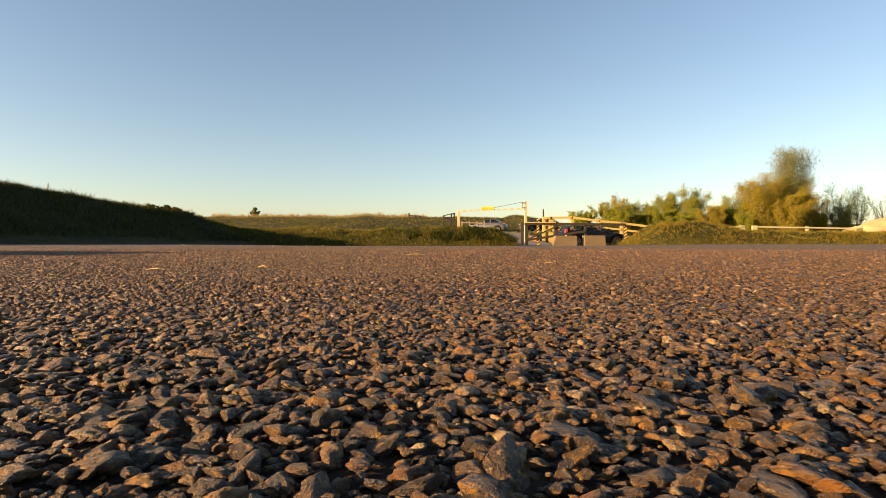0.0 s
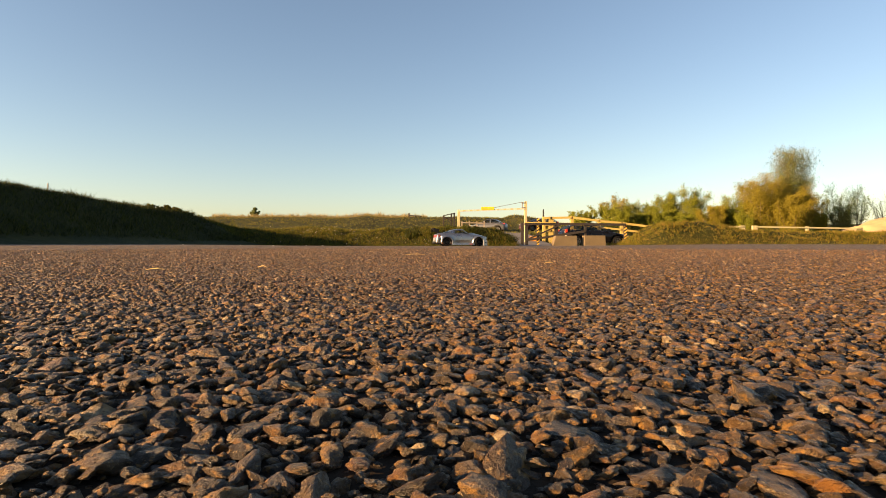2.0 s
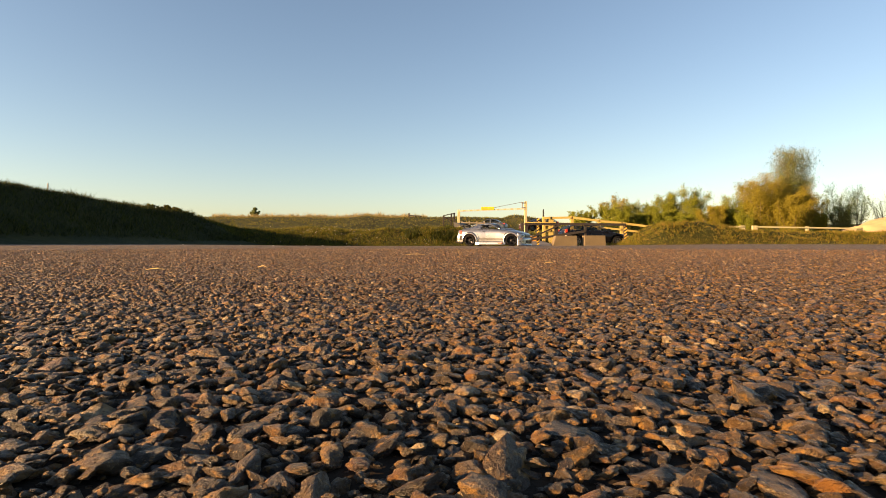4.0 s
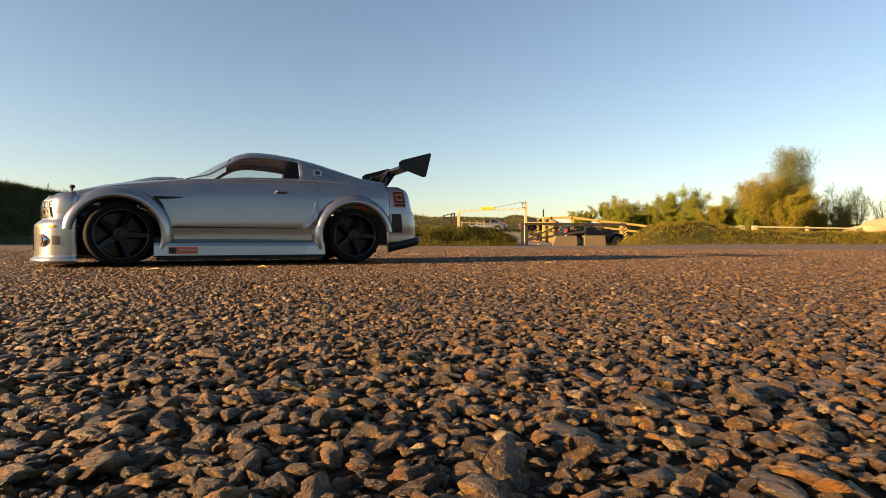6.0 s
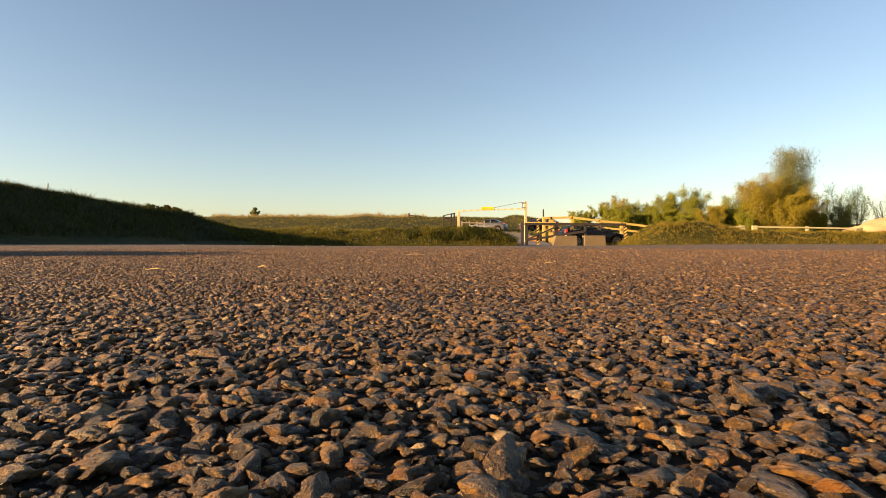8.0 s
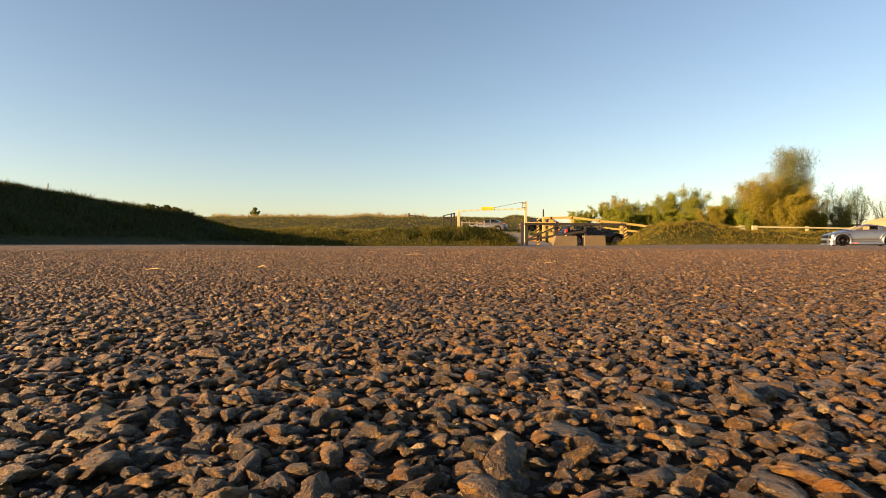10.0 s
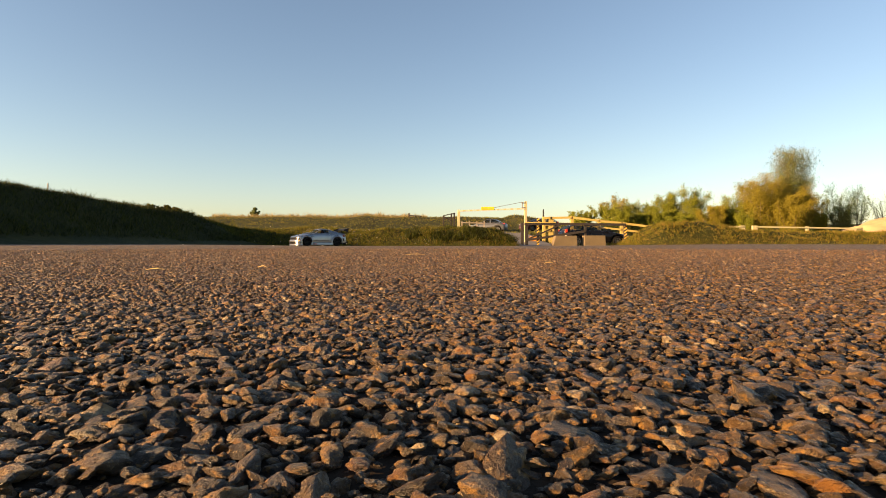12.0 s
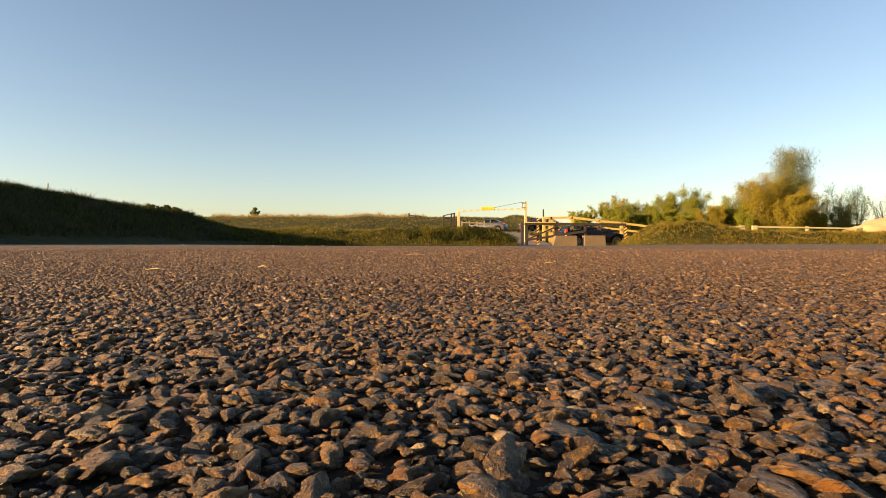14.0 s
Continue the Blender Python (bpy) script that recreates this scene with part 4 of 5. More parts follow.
def timber_fence():
    y = 38.0
    ob = thing("timber_fence", pose(7.0, y, 0), "new yellow timber post and rail fence on the bank", "fence")
    line = [(0.0, 1.77), (0.5, 1.78), (1.95, 1.82), (3.84, 1.58), (5.4, 1.42), (7.37, 1.18)]
    for x, t in line:
        bm = bmesh.new()
        w = 0.11 if x != 0.5 else 0.16
        box(bm, x - w, x + w, -0.07, 0.07, land(7.0 + x, y) - 0.1, t + 0.06, 0.01)
        part("post", bm, M_TIMBER, ob)
    for (xa, za), (xb, zb) in zip(line, line[1:]):
        for dz, h in ((0.0, 0.15), (-0.45, 0.13), (-0.86, 0.13)):
            bm = bmesh.new()
            beam(bm, (xa - 0.05, -0.10, za + dz - 0.04), (xb + 0.05, -0.10, zb + dz - 0.04), 0.04, h)
            part("rail", bm, M_TIMBER, ob)
    bm = bmesh.new()
    tube(bm, [(0.0, 0.2, land(7, y) - 0.1), (0.0, 0.2, 2.20), (0.0, 0.2, 2.36)], [0.05, 0.05, 0.04], 8)
    pole = part("marker_pole", bm, M_OLDWOOD)
    pole.matrix_basis = pose(7.0, y, 0)
    tagged(pole, "thin dark marker pole behind the timber fence", "pole")


def low_rail():
    y = 31.0
    for a, b in (((14.2, 0.93), (16.95, 0.95)), ((17.65, 0.95), (23.6, 0.85))):
        ob = thing("low_rail", pose(a[0], y, 0), "low pale timber rail along the top of the bank", "fence", "low rails on the bank")
        n = max(2, int((b[0] - a[0]) / 2.0) + 1)
        for k in range(n):
            f = k / (n - 1)
            x = (b[0] - a[0]) * f
            z = a[1] + (b[1] - a[1]) * f
            bm = bmesh.new()
            w = 0.14 if k in (0, n - 1) else 0.07
            box(bm, x - w, x + w, -0.07, 0.07, land(a[0] + x, y) - 0.1, z + 0.05, 0.01)
            part("post", bm, M_POSTPAINT, ob)
        bm = bmesh.new()
        beam(bm, (0, -0.09, a[1] - 0.02), (b[0] - a[0], -0.09, b[1] - 0.02), 0.05, 0.075)
        part("rail", bm, M_POSTPAINT, ob)


def far_fences():
    ob = thing("field_gate", pose(0.05, 50, land(0.5, 50) - 0.05), "dark field gate frame beyond the bank", "gate")
    o = -(land(0.5, 50) - 0.05)
    for x, t in ((0.0, 2.52), (0.72, 2.72), (0.98, 2.76)):
        bm = bmesh.new()
        box(bm, x - 0.07, x + 0.07, -0.07, 0.07, 0, o + t, 0.01)
        part("post", bm, M_OLDWOOD, ob)
    for a, b in (((0, 2.50), (0.98, 2.70)), ((0, 2.25), (0.98, 2.28)), ((0, 2.42), (0.72, 2.0))):
        bm = bmesh.new()
        beam(bm, (a[0], -0.09, o + a[1]), (b[0], -0.09, o + b[1]), 0.05, 0.08)
        part("rail", bm, M_OLDWOOD, ob)
    ob = thing("field_fence", pose(-4.96, 80, land(-4.96, 80) - 0.05), "short run of weathered field fence on the crest", "fence")
    o = -(land(-4.96, 80) - 0.05)
    for x, t in ((0.0, 4.36), (1.0, 3.98), (1.75, 3.92)):
        bm = bmesh.new()
        box(bm, x - 0.1, x + 0.1, -0.1, 0.1, 0, o + t, 0.01)
        part("post", bm, M_OLDWOOD, ob)
    bm = bmesh.new()
    beam(bm, (0, -0.1, o + 4.0), (1.85, -0.1, o + 3.9), 0.06, 0.14)
    part("rail", bm, M_OLDWOOD, ob)
    # rails beside the silver car
    ob = thing("field_fence", pose(1.6, 46, land(1.6, 46) - 0.05), "pale post and rail field fence beside the parked cars", "fence")
    o = -(land(1.6, 46) - 0.05)
    for k in range(4):
        bm = bmesh.new()
        box(bm, k * 0.62 - 0.05, k * 0.62 + 0.05, -0.05, 0.05, 0, o + 1.82 + 0.04 * (k % 2), 0.01)
        part("post", bm, M_GREYWOOD, ob)
    for z in (1.72,):
        bm = bmesh.new()
        beam(bm, (-0.1, -0.07, o + z), (1.95, -0.07, o + z - 0.05), 0.04, 0.08)
        part("rail", bm, M_GREYWOOD, ob)


def parked_car(m, paint, label, hatch=True):
    """A full-size car, nose to +x, 4 m long."""
    ob = thing("parked_car", m, label, "car", "parked cars")
    L = 2.0
    belt = [(-2.0, 0.80), (-1.5, 0.93), (0.4, 0.90), (0.9, 0.86), (1.6, 0.72), (2.0, 0.58)]
    wide = [(-2.0, 0.62), (-1.9, 0.78), (-1.4, 0.84), (1.2, 0.84), (1.75, 0.76), (2.0, 0.52)]
    roof = [(-1.98, 0.84), (-1.85, 1.02), (-1.55, 1.24), (-1.0, 1.33), (-0.3, 1.34), (0.2, 1.26), (0.6, 1.08), (1.0, 0.89)] if hatch else \
           [(-1.7, 0.88), (-1.4, 1.02), (-0.9, 1.34), (-0.4, 1.42), (0.1, 1.36), (0.5, 1.14), (0.95, 0.88)]
    bm = bmesh.new()
    rows = []
    for i in range(49):
        x = -L + 4.0 * i / 48
        b, w = curve_at(belt, x), curve_at(wide, x)
        low = 0.22
        for c in (-1.25, 1.25):
            if abs(x - c) < 0.36:
                low = max(low, 0.30 + math.sqrt(0.36 ** 2 - (x - c) ** 2) * 0.98)
        low = min(low, b - 0.04)
        sec = [(w * 0.93, low), (w * 0.99, low + (b - low) * 0.25), (w, low + (b - low) * 0.6), (w * 0.95, low + (b - low) * 0.93), (w * 0.88, b), (w * 0.5, b + 0.05), (0, b + 0.07)]
        pts = [(y, z) for y, z in sec] + [(-y, z) for y, z in sec[-2::-1]]
        rows.append([bm.verts.new((x, y, z)) for y, z in pts])
    grid_faces(bm, rows)
    bm.faces.new(rows[0])
    bm.faces.new(rows[-1][::-1])
    part("body", bm, paint, ob, "", True)
    cab, glass_l, glass_r, front, rear = (bmesh.new() for _ in range(5))
    x0, x1 = roof[0][0], roof[-1][0]
    ring = []
    n = 36
    for i in range(n + 1):
        x = x0 + (x1 - x0) * i / n
        b, t = curve_at(belt, x) + 0.0, curve_at(roof, x)
        h = max(0.02, t - b)
        wb = curve_at(wide, x) * 0.88
        wr = wb - min(0.22, h * 0.42)
        ring.append([(x, y, z) for y, z in ((wb, b), (wb * 0.99, b + h * 0.1), (wr + (wb - wr) * 0.45, b + h * 0.5), (wr + 0.03, b + h * 0.84), (wr * 0.9, b + h * 0.95), (wr * 0.5, b + h * 0.99), (0, b + h))])
    for i in range(n):
        xm = (ring[i][0][0] + ring[i + 1][0][0]) / 2
        for k in range(6):
            for s in (1, -1):
                q = [(p[0], s * p[1], p[2]) for p in (ring[i][k], ring[i][k + 1], ring[i + 1][k + 1], ring[i + 1][k])]
                if k in (1, 2) and x0 + 0.35 < xm < x1 - 0.25 and not -0.42 < xm < -0.32:
                    g = glass_l if s > 0 else glass_r
                elif k >= 4 and xm > x1 - 0.72 and xm < x1 - 0.05:
                    g = front
                elif k >= 4 and x0 + 0.06 < xm < x0 + 0.42:
                    g = rear
                else:
                    g = cab
                g.faces.new([g.verts.new(p) for p in q])
    for g in (cab, glass_l, glass_r, front, rear):
        bmesh.ops.remove_doubles(g, verts=g.verts, dist=0.0005)
    part("cabin", cab, paint, ob, "", True)
    for nm, g in (("side_window", glass_l), ("side_window", glass_r), ("windscreen", front), ("rear_window", rear)):
        part(nm, g, M_AUTOGLASS, ob, "dark glass", True)
    for c in (-1.25, 1.25):
        for s in (1, -1):
            bm = bmesh.new()
            lathe(bm, [(0.19, 0.09), (0.28, 0.10), (0.31, 0.07), (0.31, -0.07), (0.28, -0.1), (0.19, -0.09)], 24)
            wheel = part("wheel", bm, M_RUBBER, ob, "road wheel with a bright hub cap", True)
            wheel.matrix_basis = pose(c, s * 0.74, 0.31, 0, 0, 0 if s > 0 else 180)
            bm = bmesh.new()
            lathe(bm, [(0.01, 0.105), (0.06, 0.105), (0.07, 0.085), (0.17, 0.095), (0.195, 0.10), (0.195, 0.06)], 24)
            cap = part("hub_cap", bm, M_CARSILVER, wheel)
            for k in range(7):
                a = 2 * math.pi * k / 7
                bm = bmesh.new()
                u = Vector((math.cos(a), 0, math.sin(a)))
                beam(bm, u * 0.08 + Vector((0, 0.092, 0)), u * 0.17 + Vector((0, 0.098, 0)), 0.045, 0.02, (0, 1, 0))
                part("slot", bm, M_RUBBER, wheel)
    for s in (1, -1):
        bm = bmesh.new()
        box(bm, -1.95, -1.80, s * 0.66 - 0.06, s * 0.66 + 0.06, 0.82, 1.02 if hatch else 0.90, 0.03)
        part("tail_light", bm, M_RED, ob, "red tail light")
        bm = bmesh.new()
        box(bm, 1.72, 1.90, s * 0.60 - 0.12, s * 0.60 + 0.12, 0.60, 0.74, 0.03)
        part("headlight", bm, M_CHROME, ob, "clear headlight")
        bm = bmesh.new()
        box(bm, 0.56, 0.72, s * 0.90 - 0.08, s * 0.90 + 0.08, 0.92, 1.04, 0.03)
        part("door_mirror", bm, paint, ob)
        bm = bmesh.new()
        box(bm, -0.60, -0.42, s * 0.845 - 0.015, s * 0.845 + 0.015, 0.79, 0.82, 0.006)
        part("door_handle", bm, paint, ob)
    return ob


def grit_bin():
    x, y = 6.05, 36.0
    ob = thing("grit_bin", pose(x, y, land(x, y) - 0.02), "worn orange plastic grit bin beside the lane", "bin")
    bm = bmesh.new()
    v = []
    for z, w, d in ((0, 0.22, 0.2), (0.45, 0.30, 0.27)):
        v.append([bm.verts.new((sx * w, sy * d, z)) for sx, sy in ((-1, -1), (1, -1), (1, 1), (-1, 1))])
    grid_faces(bm, v, True)
    bm.faces.new(v[0][::-1])
    bm.faces.new(v[1])
    bmesh.ops.bevel(bm, geom=list(bm.edges), offset=0.03, segments=2, affect="EDGES", profile=0.5)
    part("tub", bm, M_BIN, ob)
    bm = bmesh.new()
    rows = []
    for yy, z in ((-0.30, 0.44), (-0.15, 0.58), (0.1, 0.62), (0.29, 0.46)):
        rows.append([bm.verts.new((xx, yy, z - 0.05 * abs(xx / 0.33) ** 2)) for xx in (-0.33, -0.15, 0.15, 0.33)])
    grid_faces(bm, rows)
    part("lid", bm, M_BIN, ob, "domed orange lid", True).modifiers.new("thickness", "SOLIDIFY").thickness = 0.02


def sand_pile():
    bm = bmesh.new()
    rows = []
    cx, cy = 32.6, 37.5
    for i in range(25):
        r = 5.6 * i / 24
        row = []
        for k in range(48):
            a = 2 * math.pi * k / 48
            x, y = cx + r * math.cos(a), cy + r * math.sin(a) * 0.7
            base = land(x, y)
            h = 1.75 * max(0.0, 1 - (r / 5.4) ** 1.25) + 0.10 * noise.noise((x * 0.9, y * 0.9, 1.0))
            row.append(bm.verts.new((x, y, base + h - (0.1 if i == 24 else 0.0))))
        rows.append(row)
    grid_faces(bm, rows, True)
    ob = part("sand_pile", bm, M_SAND, None, "", True)
    tagged(ob, "heap of pale sand behind the low rail", "sand pile")


def make_tree(name, x, y, height, spread, stems, leaves, mat, label, seed, low=0.15, leaf=0.16, group="", up=1.0, category="tree"):
    """Stems fan out of the ground, fork into twigs and carry loose leaves."""
    rng = random.Random(seed)
    z0 = land(x, y) - 0.08
    ob = thing(name, pose(x, y, z0), label, category, group)
    bm = bmesh.new()
    tips = []
    for i in range(stems):
        a = 2 * math.pi * (i + rng.uniform(-0.3, 0.3)) / stems
        lean = rng.uniform(0.15, 1.0) * spread
        h = height * rng.uniform(0.72, 1.0) * (1 - 0.35 * (lean / max(spread, 0.01)) ** 2)
        pts = []
        for k in range(6):
            f = k / 5
            pts.append(Vector((math.cos(a) * lean * f ** 0.8 + rng.uniform(-0.1, 0.1) * f, math.sin(a) * lean * 0.7 * f ** 0.8 + rng.uniform(-0.1, 0.1) * f, h * f * 0.92)))
        r0 = 0.035 * height / 4 * rng.uniform(0.7, 1.2)
        tube(bm, pts, [r0 * (1.15 - 0.95 * k / 5) for k in range(6)], 6)
        for j in range(16):
            f = rng.uniform(low, 0.98)
            k = min(4, int(f * 5))
            p = pts[k].lerp(pts[k + 1], f * 5 - k)
            b = a + rng.uniform(-1.5, 1.5)
            ln = height * rng.uniform(0.10, 0.24) * (1.15 - 0.5 * f)
            q = p + Vector((math.cos(b) * ln * 0.75, math.sin(b) * ln * 0.65, ln * rng.uniform(0.3, 0.95) * up))
            mid = (p + q) / 2 + Vector((rng.uniform(-0.08, 0.08), rng.uniform(-0.08, 0.08), rng.uniform(0.0, 0.1)))
            tube(bm, [p, mid, q], [r0 * 0.35, r0 * 0.22, r0 * 0.08], 4)
            tips.append((p, q))
        tips.append((pts[3], pts[5] + Vector((0, 0, 0.12 * height / 4))))
    part("trunk", bm, M_BARK, ob, "thin brown stems")
    vs, tr = [], []
    for i in range(int(leaves * 5.6)):
        p, q = tips[rng.randrange(len(tips))]
        f = rng.uniform(0.05, 1.08)
        c = p.lerp(q, f)
        d = 0.46 * height / 5 * (1.0 - 0.45 * f)
        c = c + Vector((rng.gauss(0, d * 0.6), rng.gauss(0, d * 0.6), rng.gauss(0, d * 0.5)))
        if c.z < 0.1:
            continue
        u = Vector((rng.gauss(0, 1), rng.gauss(0, 1), rng.gauss(0.5, 1.3))).normalized()
        w = u.cross(Vector((rng.gauss(0, 1), rng.gauss(0, 1), rng.gauss(0, 1)))).normalized()
        s = 0.34 * leaf * rng.uniform(0.5, 1.3)
        n0 = len(vs)
        vs += [c - u * s, c + w * s * 0.36, c + u * s, c - w * s * 0.36]
        tr += [(n0, n0 + 1, n0 + 2), (n0, n0 + 2, n0 + 3)]
    cr = new("crown", array_mesh("crown", np.array([v[:] for v in vs]), np.array(tr), mat))
    cr.parent = ob
    return ob


def blades(name, count, place, mat, h0, h1, w, label, seed, parent=None):
    """Tufts of grass, one bent blade to an island."""
    rng = random.Random(seed)
    vs, tr = [], []
    tries = 0
    while len(tr) < count and tries < count * 6:
        tries += 1
        p = place(rng)
        if p is None:
            continue
        x, y = p
        z = land(x, y) - 0.02
        for _ in range(3):
            xx, yy = x + rng.gauss(0, 0.07), y + rng.gauss(0, 0.07)
            a = rng.uniform(0, math.pi)
            h = rng.uniform(h0, h1) * (0.55 + 1.1 * max(0.0, 0.35 + noise.noise((x * 0.8, y * 0.8, 4.0)) + 0.5 * noise.noise((x * 3.0, y * 3.0, 6.0))))
            dx, dy = math.cos(a) * w * rng.uniform(0.6, 1.4), math.sin(a) * w
            lx, ly = rng.gauss(0, 0.6) * h, rng.gauss(0, 0.6) * h
            n0 = len(vs)
            vs += [(xx - dx, yy - dy, z), (xx + dx, yy + dy, z), (xx + lx, yy + ly, z + h)]
            tr.append((n0, n0 + 1, n0 + 2))
    ob = new(name, array_mesh(name, np.array(vs), np.array(tr), mat))
    return tagged(ob, label, "grass", kind="stuff")


def all_grass():
    def verge(r):
        x, y = r.uniform(-10.5, 4.4), r.uniform(23.3, 29.5)
        return (x, y) if land(x, y) - lot(x, y) > -0.02 and not abs(x - (4.6 + (y - 24) * 0.035)) < 1.35 else None

    def right(r):
        x, y = r.uniform(8.3, 25.0), r.uniform(23.5, 30.5)
        return (x, y) if land(x, y) - lot(x, y) > 0.02 else None

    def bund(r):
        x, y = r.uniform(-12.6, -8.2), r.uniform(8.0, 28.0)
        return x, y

    def field(r):
        y = 42 + 46 * r.random() ** 0.7
        return r.uniform(-0.62, 0.30) * y, y

    def fence_bank(r):
        x, y = r.uniform(6.8, 24), r.uniform(31, 42)
        return x, y

    blades("grass", 95000, verge, M_VERGE, 0.03, 0.16, 0.009, "rough green grass on the low bank", 1)
    blades("grass", 85000, right, M_BANKGRASS, 0.03, 0.15, 0.010, "short rough grass on the bank by the low rail", 2)
    # these blades take the grass tone that carries the bank's shade
    blades("grass", 60000, bund, M_SHADEGRASS, 0.04, 0.19, 0.009, "long grass on the high earth bank", 3)
    blades("grass", 42000, field, M_DRYGRASS, 0.05, 0.20, 0.03, "dry meadow grass on the rising field", 4)
    blades("grass", 16000, fence_bank, M_SHADEGRASS, 0.08, 0.35, 0.02, "rough grass behind the fences", 5)

    def crest(r):
        y = r.uniform(80, 87)
        return r.uniform(-0.42, -0.03) * y, y

    blades("grass", 9000, crest, M_STRAWGRASS, 0.20, 0.62, 0.03, "tall bleached grass along the field crest", 7)

    def weeds(r):
        x, y = r.uniform(-1.6, 4.0), r.uniform(24.0, 26.8)
        return (x, y) if noise.noise((x * 1.1, y * 1.1, 9.0)) > 0.1 and not abs(x - (4.6 + (y - 24) * 0.035)) < 1.5 else None

    blades("weeds", 12000, weeds, M_SHADEGRASS, 0.06, 0.22, 0.02, "patches of dark broad-leaved weeds", 6)


def flowers():
    """White clover heads scattered through the bank's grass."""
    rng = random.Random(8)
    vs, tr = [], []
    for _ in range(170):
        x, y = rng.gauss(-4.0, 2.2), rng.uniform(23.4, 26.0)
        if not -9.5 < x < 2.0 or noise.noise((x * 0.7, y * 0.7, 2.0)) < -0.05:
            continue
        z, r = land(x, y) + rng.uniform(0.06, 0.15), rng.uniform(0.010, 0.022)
        n0 = len(vs)
        vs += [(x + r, y, z), (x, y + r, z), (x - r, y, z), (x, y - r, z), (x, y, z + r), (x, y, z - r)]
        for a in range(4):
            tr += [(n0 + a, n0 + (a + 1) % 4, n0 + 4), (n0 + (a + 1) % 4, n0 + a, n0 + 5)]
    ob = new("flowers", array_mesh("flowers", np.array(vs), np.array(tr), M_PALESTONE))
    tagged(ob, "small white flower heads scattered in the grass", "flowers", kind="stuff")


def shrub(name, x, y, r, h, mat, label, seed, n=500, leaf=0.1):
    """A low bush of twigs and leaves."""
    return make_tree(name, x, y, h, r, 7, n, mat, label, seed, 0.1, leaf, category="grass" if "grass" in name else "bush", group="sunlit grass tufts" if "grass" in name else "")


def stalks():
    rng = random.Random(77)
    for x, y, h in ((-11.05, 27, 0.50), (-10.8, 27, 0.55), (-11.3, 27, 0.40)):
        bm = bmesh.new()
        z = land(x, y) - 0.05
        tube(bm, [(0, 0, 0), (rng.uniform(-0.05, 0.05), 0, h * 0.6), (rng.uniform(-0.1, 0.1), 0, h)], [0.012, 0.01, 0.006], 5)
        for k in range(7):
            f = 0.4 + 0.09 * k
            tube(bm, [(0, 0, h * f), (rng.uniform(-0.12, 0.12), rng.uniform(-0.1, 0.1), h * f + 0.08)], [0.007, 0.004], 4)
        ob = part("dry_stalk", bm, M_DRYGRASS)
        ob.matrix_basis = pose(x, y, z)
        tagged(ob, "dead brown weed stalk on the bank", "plant", "dead weed stalks")
    bm = bmesh.new()
    tube(bm, [(0, 0, 0), (0.01, 0, 0.30)], [0.018, 0.015], 6)
    ob = part("marker_stake", bm, M_GREYWOOD)
    ob.matrix_basis = pose(-10.9, 15.1, land(-10.9, 15.1) - 0.02)
    tagged(ob, "short wooden stake on top of the earth bank", "stake")


def litter():
    rng = random.Random(31)
    spots = [(-3.4, 6.5), (-2.9, 6.1), (-2.5, 7.2), (-5.4, 8.9), (-2.0, 5.4), (-1.75, 7.0), (-1.1, 5.0), (0.3, 4.3), (0.1, 6.4), (0.55, 7.5), (-4.4, 7.7), (1.35, 22.0), (5.0, 22.4), (10.8, 22.8), (14.2, 22.5), (-0.9, 2.9), (2.6, 6.4)]
    for x, y in spots:
        bm = bmesh.new()
        s = 0.003 + 0.0009 * y
        bmesh.ops.create_icosphere(bm, subdivisions=1, radius=s)
        for v in bm.verts:
            v.co = Vector((v.co.x * rng.uniform(0.8, 1.8), v.co.y * rng.uniform(0.7, 1.2), v.co.z * rng.uniform(0.3, 0.7)))
        ob = part("pebble", bm, M_PALESTONE if rng.random() < 0.7 else M_STONE)
        ob.matrix_basis = pose(x, y, lot(x, y) + s * 0.25, 0, 0, rng.uniform(0, 180))
        tagged(ob, "loose pale pebble lying on the asphalt", "pebble", "loose pebbles")
    for x, y, a, l in ((-0.253, 0.480, 8, 0.016), (-0.050, 0.985, 4, 0.036), (-0.175, 0.53, -20, 0.010), (0.12, 0.62, 15, 0.012)):
        bm = bmesh.new()
        tube(bm, [(-l / 2, 0, 0), (-l / 6, l * 0.06, 0.0012), (l / 5, -l * 0.03, 0.0015), (l / 2, l * 0.05, 0)], [0.0003, 0.0005, 0.0005, 0.0003], 6)
        ob = part("straw", bm, M_STRAW)
        ob.matrix_basis = pose(x, y, lot(x, y) + 0.0012, 0, 0, a)
        tagged(ob, "dry yellow straw lying on the asphalt", "straw", "bits of straw")


M_PALESTONE = plain("pale_pebble", (0.40, 0.36, 0.30), 0.7, scale=100, vary=0.2, bump=0.1)
M_STRAW = plain("straw", (0.55, 0.40, 0.14), 0.7, scale=200, vary=0.25, bump=0.0)

access_road()
height_barrier()
timber_gate()
concrete_block(5.62, 6.90, 28.0, 0.16)
concrete_block(7.24, 8.36, 28.0, 0.02)
timber_fence()
low_rail()
far_fences()
parked_car(pose(9.0, 33.0, lot(9.0, 33) - 0.03, 0, 0, 8), M_CARBLACK, "black hatchback parked behind the concrete blocks")
parked_car(pose(5.0, 60.0, land(5.0, 60.0), 0, 0, 160), M_CARSILVER, "silver saloon parked on the lane beyond the barrier", False)
parked_car(pose(9.6, 55.0, land(9.6, 55.0), 0, 0, 205), M_CARRED, "dark red car parked behind the barrier")
grit_bin()
sand_pile()
all_grass()
flowers()
make_tree("willow_tree", 26.1, 41.0, 7.5, 1.35, 12, 6500, M_LEAFGREEN, "tall grey-green willow in young leaf", 11, 0.25, 0.15, up=1.3)
